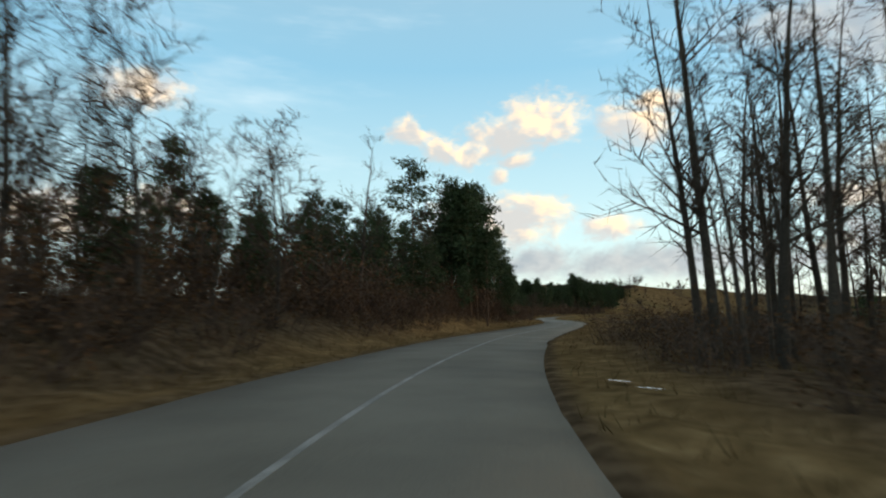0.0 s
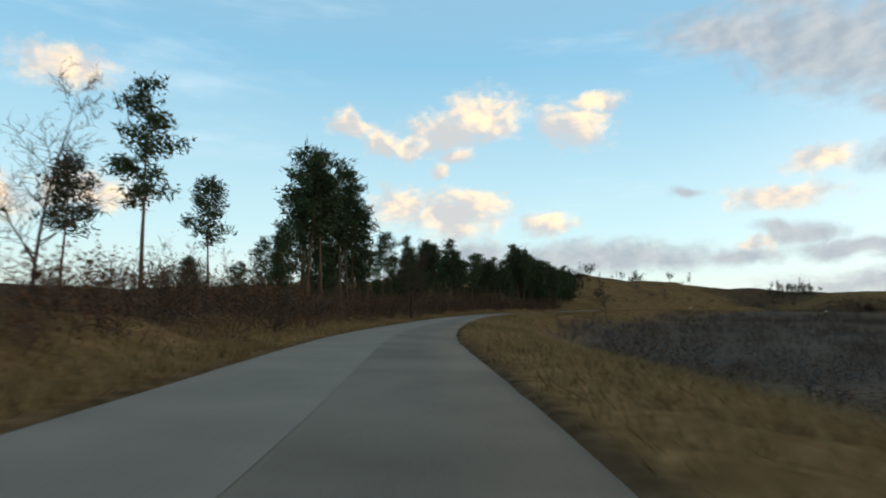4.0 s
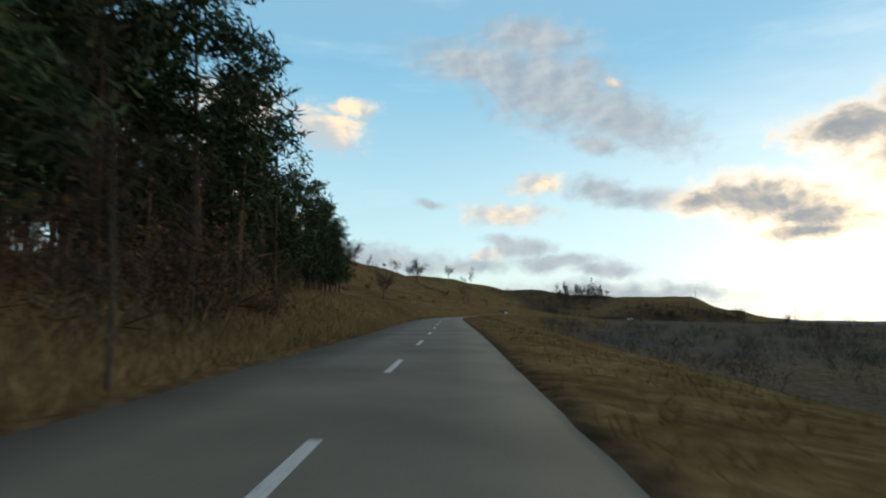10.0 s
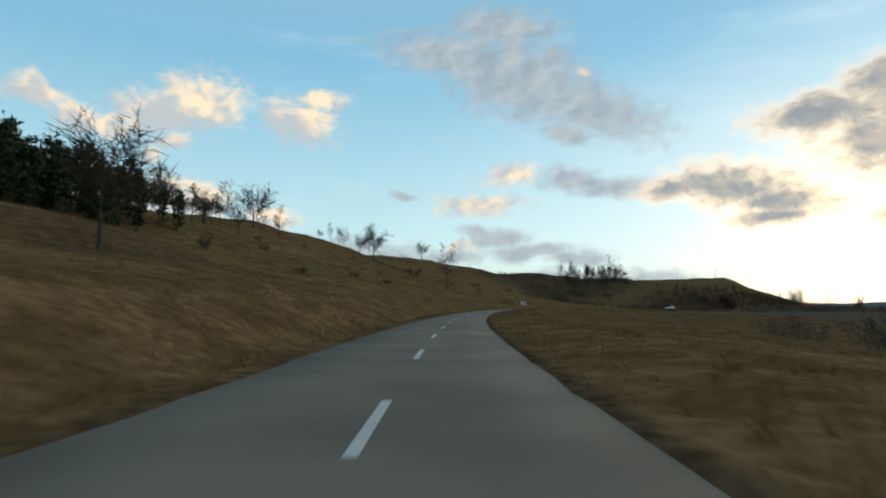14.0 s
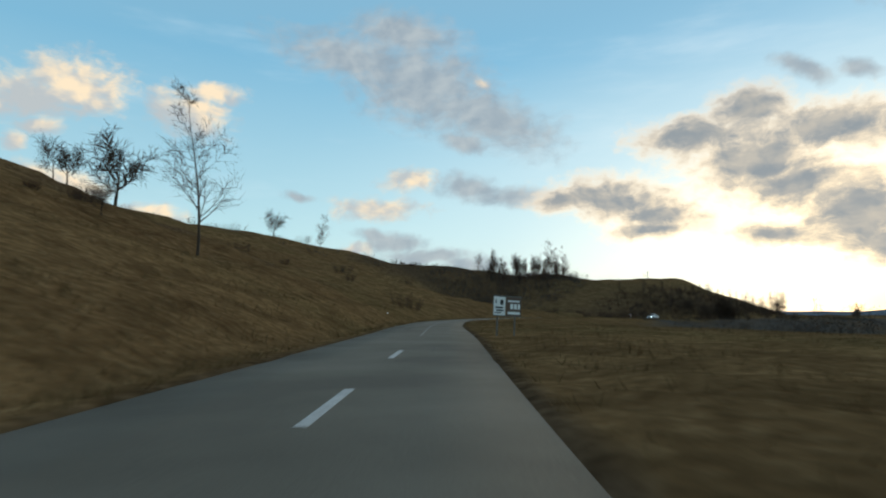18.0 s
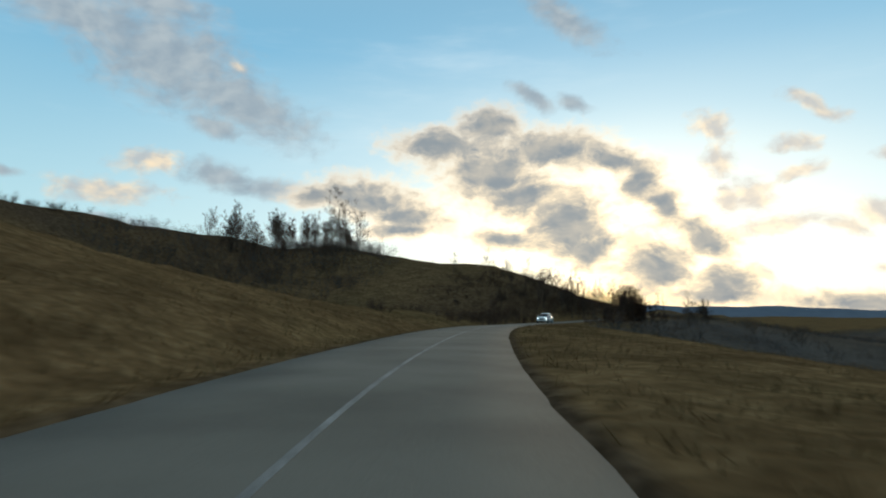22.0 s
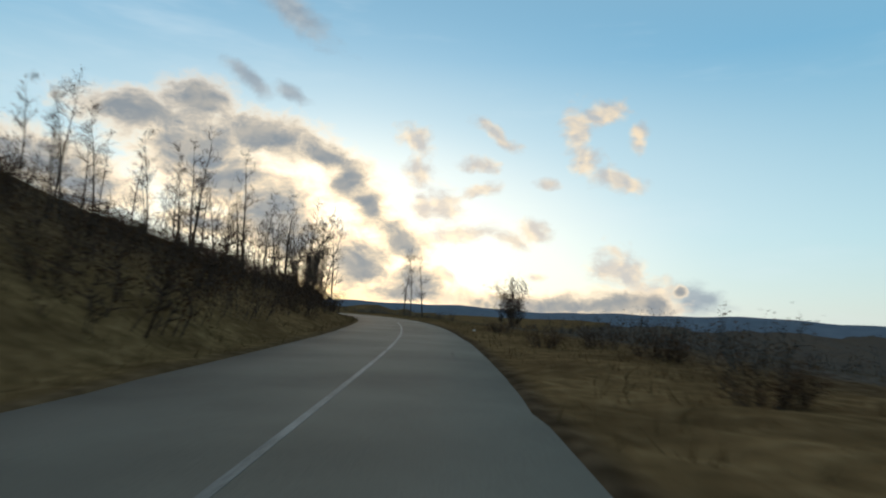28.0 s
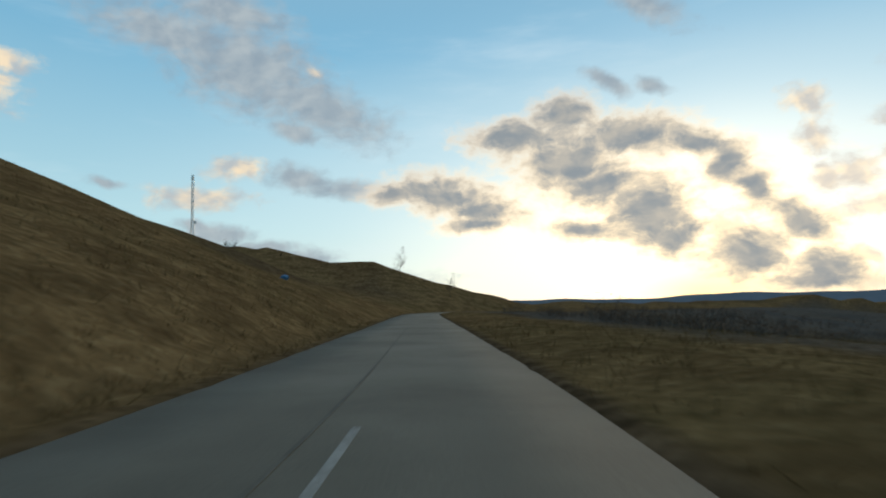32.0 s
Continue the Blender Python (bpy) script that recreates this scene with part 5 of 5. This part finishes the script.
def block(bm, x0, x1, y0, y1, z0, z1, bevel=0.0, m=None):
    before = set(bm.verts)
    made = bmesh.ops.create_cube(bm, size=1)["verts"]
    for v in made:
        v.co = Vector(((x0 + x1) / 2 + v.co.x * (x1 - x0), (y0 + y1) / 2 + v.co.y * (y1 - y0), (z0 + z1) / 2 + v.co.z * (z1 - z0)))
    if bevel:
        edges = list({e for v in made for e in v.link_edges})
        bmesh.ops.bevel(bm, geom=edges, offset=bevel, segments=2, affect="EDGES", profile=0.5)
    if m is not None:
        for v in bm.verts:
            if v not in before:
                v.co = m @ v.co
    return bm


def rod(bm, a, b, r, sides=10, r2=None):
    v, f = tube([(Vector(a), Vector(b), r, r if r2 is None else r2)], sides)
    vs = [bm.verts.new(c) for c in v]
    for q in f:
        bm.faces.new([vs[i] for i in q])
    bm.faces.new(vs[:sides][::-1])
    bm.faces.new(vs[sides:])
    return bm


def part(name, bm, material, parent, label="", smooth=False):
    me = bpy.data.meshes.new(name)
    bm.to_mesh(me)
    bm.free()
    me.materials.append(material)
    if smooth:
        me.polygons.foreach_set("use_smooth", [True] * len(me.polygons))
    return hang(name, me, parent, label)


def shell(rings):
    """A skin over rings of points set one behind another, closed at both ends."""
    bm = bmesh.new()
    rows = [[bm.verts.new(p) for p in r] for r in rings]
    n = len(rows[0])
    for a, b in zip(rows, rows[1:]):
        for i in range(n):
            bm.faces.new((a[i], a[(i + 1) % n], b[(i + 1) % n], b[i]))
    bm.faces.new(rows[0][::-1])
    bm.faces.new(rows[-1])
    bmesh.ops.recalc_face_normals(bm, faces=bm.faces[:])
    return bm


def billboard():
    """Two small boards on posts, set at an angle to each other."""
    x, y = 41.2, 531.5
    root = tagged(new("roadside_billboard"), "small roadside billboard with white and brown boards on two posts", "billboard")
    root.matrix_world = pose(x, y, height(x, y), 0, 3, 4)
    for px, py in ((-0.42, 0.06), (0.5, 0.06)):
        part("post", rod(bmesh.new(), (px, py, -0.4), (px, py, 1.6), 0.035), RUST, root)
    for px, mt, ang, lab in ((-0.36, WHITE, 14, "white printed board"), (0.40, BROWN, -10, "brown printed board")):
        m = pose(px, 0, 1.38, 0, 0, ang)
        board = part("board", block(bmesh.new(), -0.36, 0.36, -0.02, 0.02, -0.42, 0.42, 0.006, m), mt, root, lab)
        part("top_rail", block(bmesh.new(), -0.38, 0.38, -0.03, 0.03, 0.42, 0.48, 0.006, m), RUST, board)
        part("bottom_rail", block(bmesh.new(), -0.38, 0.38, -0.03, 0.03, -0.46, -0.42, 0.006, m), RUST, board)
        ink = INK if mt is WHITE else WHITE
        bars = ((-0.28, -0.22, 0.1, 0.3), (0.02, 0.22, 0.05, 0.28), (-0.28, 0.2, -0.12, -0.04), (-0.22, 0.25, -0.24, -0.17), (-0.3, 0.1, -0.34, -0.29)) if mt is WHITE else \
            ((-0.3, 0.26, 0.2, 0.28), (-0.18, -0.04, -0.12, 0.12), (0.0, 0.14, -0.12, 0.12), (0.18, 0.3, -0.12, 0.12), (-0.3, 0.3, -0.36, -0.24))
        for a, b, c, d in bars:
            part("printed_bar", block(bmesh.new(), a, b, -0.026, -0.018, c, d, 0, m), ink, board)


def warning_sign(u, d, turn):
    p = beside(u, d)
    root = tagged(new("warning_sign"), "red-edged triangular warning sign on a grey post", "road sign")
    a = math.degrees(math.atan2(-np.interp(u, RU, TX), np.interp(u, RU, TY)))
    root.matrix_world = pose(p.x, p.y, p.z, 0, 0, a + turn)
    part("post", rod(bmesh.new(), (0, 0.03, -0.4), (0, 0.03, 1.2), 0.025), STEEL, root)
    for name, size, y, mt in (("border", 0.33, 0.0, RED), ("face", 0.25, -0.006, WHITE)):
        bm = bmesh.new()
        pts = [(size * math.cos(radians(t)), size * math.sin(radians(t))) for t in (90, 210, 330)]
        f = [bm.verts.new((q[0], y - 0.004, 1.0 + q[1])) for q in pts]
        g = [bm.verts.new((q[0], y + 0.004, 1.0 + q[1])) for q in pts]
        bm.faces.new(f)
        bm.faces.new(g[::-1])
        for i in range(3):
            bm.faces.new((f[i], g[i], g[(i + 1) % 3], f[(i + 1) % 3]))
        bmesh.ops.recalc_face_normals(bm, faces=bm.faces[:])
        part(name, bm, mt, root)
    part("symbol", block(bmesh.new(), -0.03, 0.03, -0.018, -0.011, 0.93, 1.1, 0.003), INK, root)


def mast(x, y, h):
    """A guyless lattice mast, narrowing upwards."""
    root = tagged(new("lattice_mast"), "slender steel lattice radio mast on the hilltop", "mast")
    root.matrix_world = pose(x, y, height(x, y))
    n, w0, w1 = 12, 0.7, 0.3
    leg_at = lambda k, f: Vector((math.cos(k * 2.094), math.sin(k * 2.094), 0)) * (w0 + (w1 - w0) * min(f * 2.2, 1)) + Vector((0, 0, h * f))
    for k in range(3):
        rings = [[leg_at(k, i / n) + Vector((0.08 * math.cos(a * 1.257), 0.08 * math.sin(a * 1.257), -0.3 if i == 0 else 0)) for a in range(5)] for i in range(n + 1)]
        part("leg", shell(rings), STEEL, root)
    segs = []
    for i in range(n):
        for k in range(3):
            segs += [(leg_at(k, i / n), leg_at((k + 1) % 3, (i + 1) / n), 0.045, 0.045), (leg_at(k, (i + 1) / n), leg_at((k + 1) % 3, (i + 1) / n), 0.045, 0.045)]
    hang("bracing", mesh_from("bracing", *tube(segs, 4), STEEL), root)
    part("antenna", rod(bmesh.new(), (0, 0, h), (0, 0, h + 1.2), 0.35), WHITE, root, "pale drum antenna at the top")
    part("dish", rod(bmesh.new(), (0.5, 0, h * 0.42), (0.9, 0, h * 0.42), 0.4), WHITE, root)


billboard()
warning_sign(25.0, -3.6, 0)
mast(349, 892, 18)
pole = tagged(new("wooden_pole"), "weathered wooden pole on the hilltop", "pole")
pole.matrix_world = pose(336, 884, height(336, 884))
part("shaft", rod(bmesh.new(), (0, 0, -0.5), (0, 0, 3.0), 0.1, 8, 0.08), RUST, pole)
part("crossarm", block(bmesh.new(), -0.4, 0.4, -0.04, 0.04, 2.7, 2.8, 0.01), RUST, pole)


def litter(u, d, size, seed, label, mt):
    rng = random.Random(seed)
    p = beside(u, d)
    bm = bmesh.new()
    bmesh.ops.create_icosphere(bm, subdivisions=2, radius=size)
    for v in bm.verts:
        v.co = Vector((v.co.x * rng.uniform(0.7, 1.2), v.co.y * rng.uniform(0.6, 1.1), v.co.z * rng.uniform(0.5, 0.9)))
    me = bpy.data.meshes.new("litter")
    bm.to_mesh(me)
    bm.free()
    me.materials.append(mt)
    ob = tagged(new("litter", me), label, "litter")
    ob.matrix_world = pose(p.x, p.y, p.z + size * 0.35, 0, 0, rng.uniform(0, 360))


litter(29.2, -4.1, 0.09, 1, "crumpled white plastic bag in the verge grass", WHITE)
litter(26.95, -3.5, 0.07, 2, "white scrap of plastic lying in the verge", WHITE)
litter(20.5, 6.2, 0.1, 3, "white scrap of plastic on the grassy slope", WHITE)
litter(20.45, -4.2, 0.06, 4, "pale scrap of paper beside the road", WHITE)
BLUE = two_scale("blue_plastic", 12, [(0.3, (0.02, 0.10, 0.22)), (0.7, (0.04, 0.16, 0.3))], 2, [(0.3, (0.03, 0.12, 0.24)), (0.7, (0.03, 0.14, 0.28))], 0.5, 0.5, 0.4, 0)
_, tarp_u, tarp_d = land(332.0, 793.0)
litter(float(tarp_u[0]), float(tarp_d[0]), 0.42, 5, "crumpled blue plastic sheet on the grassy slope", BLUE)

# a puddle of melt water beside the first bend
WATER, pn, pl, pb = mat("puddle_water", 0.04, 0.5)
pb.inputs["Base Color"].default_value = (0.02, 0.022, 0.02, 1)
bump(pn, pl, pb, noise_node(pn, pl, 6).outputs[0], 0.05, 0.01)
for i, (x, y, a, b) in enumerate(((-0.75, 10.4, 0.2, 0.1), (-0.25, 9.4, 0.22, 0.1), (-38.9, 198.4, 1.6, 0.42), (-37.8, 201.0, 0.9, 0.3))):
    rng_w = random.Random(i)
    z = height(x, y) + 0.11
    ring = [(x + math.cos(t * 0.349) * a * rng_w.uniform(0.75, 1.1), y + math.sin(t * 0.349) * b * rng_w.uniform(0.7, 1.1) - 0.5 * math.cos(t * 0.349) * a, z) for t in range(18)]
    tagged(new("puddle", mesh_from("puddle", ring, [tuple(range(18))], WATER)), "narrow puddle shining in the verge", "puddle", kind="structure")

# ---- the white car in the other lane ----
CARPAINT, cn, cl, cb = mat("white_car_paint", 0.25, 0.5)
cb.inputs["Base Color"].default_value = (0.74, 0.76, 0.77, 1)
cb.inputs["Coat Weight"].default_value = 0.6
bump(cn, cl, cb, noise_node(cn, cl, 3).outputs[0], 0.01, 0.002)
GLASS, gn, gl, gb = mat("dark_car_glass", 0.05, 0.6)
gb.inputs["Base Color"].default_value = (0.02, 0.025, 0.03, 1)
TYRE, tn, tl_, tb = mat("tyre_rubber", 0.85, 0.2)
tb.inputs["Base Color"].default_value = (0.018, 0.018, 0.018, 1)
BLACK, bn, bl, bb = mat("black_plastic", 0.6, 0.3)
bb.inputs["Base Color"].default_value = (0.02, 0.02, 0.022, 1)
ALLOY, an, al, ab = mat("alloy_rim", 0.3, 0.5, 0.9)
ab.inputs["Base Color"].default_value = (0.55, 0.56, 0.57, 1)
LAMP, ln_, ll, lb = mat("headlamp_glow", 0.1, 0.5)
lb.inputs["Base Color"].default_value = (0.9, 0.9, 0.9, 1)
lb.inputs["Emission Color"].default_value = (1.0, 0.97, 0.9, 1)
lb.inputs["Emission Strength"].default_value = 6.0
TAIL, un, ul, ub = mat("tail_lamp", 0.15, 0.5)
ub.inputs["Base Color"].default_value = (0.25, 0.01, 0.01, 1)


def white_car(u, d):
    # the car's own axes: x to its right, y forward, z up
    root = tagged(new("car"), "white sport utility vehicle with lit headlamps in the oncoming lane", "car")
    x, y = beside(u, d).xy
    z = float(np.interp(u, RU, RZ))
    a = math.degrees(math.atan2(np.interp(u, RU, TX), -np.interp(u, RU, TY)))
    root.matrix_world = pose(x, y, z - 0.015, 0, 0, a)

    def ring(yy, zb, zt, w, k=0.86):
        """Cross-section of the lower body with rounded shoulders."""
        pts = [(w * 0.90, zb), (w, zb + 0.12), (w * 1.0, (zb + zt) / 2), (w * 0.985, zt - 0.10), (w * k, zt), (w * 0.4, zt + 0.02)]
        return [Vector((px, yy, pz)) for px, pz in pts] + [Vector((-px, yy, pz)) for px, pz in pts[::-1]]

    rings = [ring(-2.36, 0.45, 0.86, 0.80), ring(-2.28, 0.34, 1.02, 0.90), ring(-1.9, 0.28, 1.08, 0.955), ring(-0.6, 0.26, 1.07, 0.965), ring(0.6, 0.26, 1.06, 0.965),
             ring(1.0, 0.27, 1.05, 0.96, 0.84), ring(1.6, 0.28, 1.0, 0.95, 0.8), ring(2.1, 0.30, 0.92, 0.90, 0.78), ring(2.3, 0.34, 0.82, 0.82, 0.78), ring(2.37, 0.42, 0.72, 0.74, 0.8)]
    body = part("body", shell(rings), CARPAINT, root, "glossy white bodywork", True)

    def roof_ring(yy, w, zt, wt):
        return [Vector((w, yy, 1.02)), Vector((wt, yy, zt - 0.05)), Vector((wt * 0.86, yy, zt)), Vector((-wt * 0.86, yy, zt)), Vector((-wt, yy, zt - 0.05)), Vector((-w, yy, 1.02))]

    cab = [roof_ring(1.0, 0.84, 1.06, 0.82), roof_ring(0.25, 0.86, 1.58, 0.63), roof_ring(-0.3, 0.87, 1.65, 0.65), roof_ring(-1.2, 0.86, 1.62, 0.64), roof_ring(-1.8, 0.84, 1.5, 0.62), roof_ring(-2.2, 0.80, 1.1, 0.74)]
    part("cabin", shell(cab), CARPAINT, root, "white roof and pillars", True)

    def pane(name, pts, off):
        bm = bmesh.new()
        vs = [bm.verts.new(Vector(p) + Vector(off)) for p in pts]
        ws = [bm.verts.new(Vector(p) - Vector(off) * 0.5) for p in pts]
        bm.faces.new(vs)
        bm.faces.new(ws[::-1])
        n = len(vs)
        for i in range(n):
            bm.faces.new((vs[i], ws[i], ws[(i + 1) % n], vs[(i + 1) % n]))
        bmesh.ops.recalc_face_normals(bm, faces=bm.faces[:])
        part(name, bm, GLASS, root, "dark glass")

    pane("windscreen", [(0.76, 0.93, 1.10), (0.58, 0.30, 1.54), (-0.58, 0.30, 1.54), (-0.76, 0.93, 1.10)], (0, 0.012, 0.016))
    pane("rear_window", [(0.60, -1.88, 1.42), (0.68, -2.12, 1.17), (-0.68, -2.12, 1.17), (-0.60, -1.88, 1.42)], (0, -0.014, 0.012))
    for sd in (1, -1):
        pane("front_side_window", [(sd * 0.835, 0.72, 1.10), (sd * 0.66, 0.18, 1.50), (sd * 0.67, -0.36, 1.54), (sd * 0.845, -0.36, 1.10)], (sd * 0.016, 0, 0.004))
        pane("rear_side_window", [(sd * 0.845, -0.44, 1.10), (sd * 0.67, -0.44, 1.54), (sd * 0.665, -1.25, 1.51), (sd * 0.79, -1.75, 1.2), (sd * 0.84, -1.5, 1.10)], (sd * 0.016, 0, 0.004))
        mirror = part("mirror", block(bmesh.new(), sd * 1.0 - 0.11, sd * 1.0 + 0.11, 0.62, 0.74, 1.08, 1.22, 0.03), CARPAINT, root, "", True)
        part("headlamp", block(bmesh.new(), sd * 0.66 - 0.17, sd * 0.66 + 0.17, 2.14, 2.31, 0.72, 0.83, 0.02), LAMP, root, "lit white headlamp")
        part("fog_lamp_inlet", block(bmesh.new(), sd * 0.66 - 0.14, sd * 0.66 + 0.14, 2.18, 2.345, 0.44, 0.56, 0.02), BLACK, root, "black air inlet")
        part("tail_lamp", block(bmesh.new(), sd * 0.72 - 0.16, sd * 0.72 + 0.16, -2.36, -2.2, 0.92, 1.0, 0.02), TAIL, root, "red tail lamp")
        part("sill", block(bmesh.new(), sd * 0.94 - 0.05, sd * 0.94 + 0.05, -0.95, 0.95, 0.2, 0.34, 0.02), BLACK, root, "black side sill")
        part("front_door_handle", block(bmesh.new(), sd * 0.968 - 0.015, sd * 0.968 + 0.015, -0.3, -0.12, 0.9, 0.93, 0.008), CARPAINT, root)
        part("rear_door_handle", block(bmesh.new(), sd * 0.968 - 0.015, sd * 0.968 + 0.015, -1.25, -1.07, 0.92, 0.95, 0.008), CARPAINT, root)
        part("roof_rail", rod(bmesh.new(), (sd * 0.58, 0.2, 1.63), (sd * 0.58, -1.5, 1.62), 0.02, 6), ALLOY, root)
        for yy in (1.45, -1.42):
            prof = [(0.20, -0.11), (0.30, -0.125), (0.36, -0.10), (0.365, 0), (0.36, 0.10), (0.30, 0.125), (0.20, 0.11)]
            bm = bmesh.new()
            rows = [[bm.verts.new((sd * 0.86 + px, yy + r * math.cos(t * 0.2618), 0.365 + r * math.sin(t * 0.2618))) for r, px in prof] for t in range(24)]
            for i in range(24):
                for j in range(len(prof) - 1):
                    bm.faces.new((rows[i][j], rows[i][j + 1], rows[(i + 1) % 24][j + 1], rows[(i + 1) % 24][j]))
            arch = bmesh.new()
            rod(arch, (sd * 0.80, yy, 0.37), (sd * 0.972, yy, 0.37), 0.42, 24)
            part("wheel_arch", arch, BLACK, root, "black wheel arch")
            wheel = part("wheel", bm, TYRE, root, "black tyre", True)
            bm = rod(bmesh.new(), (sd * 0.93, yy, 0.365), (sd * 0.975, yy, 0.365), 0.07, 12)
            for k in range(5):
                t = k * 1.2566
                rod(bm, (sd * 0.965, yy, 0.365), (sd * 0.965, yy + 0.23 * math.cos(t), 0.365 + 0.23 * math.sin(t)), 0.035, 6)
            part("rim", bm, ALLOY, wheel, "silver five-spoke rim")
    part("grille", block(bmesh.new(), -0.40, 0.40, 2.2, 2.378, 0.56, 0.80, 0.03), BLACK, root, "black radiator grille")
    part("lower_inlet", block(bmesh.new(), -0.42, 0.42, 2.2, 2.36, 0.36, 0.44, 0.02), BLACK, root, "black lower air inlet")
    part("number_plate", block(bmesh.new(), -0.26, 0.26, 2.33, 2.392, 0.45, 0.55, 0.005), WHITE, root, "plain white number plate")


white_car(25.99, 1.0)
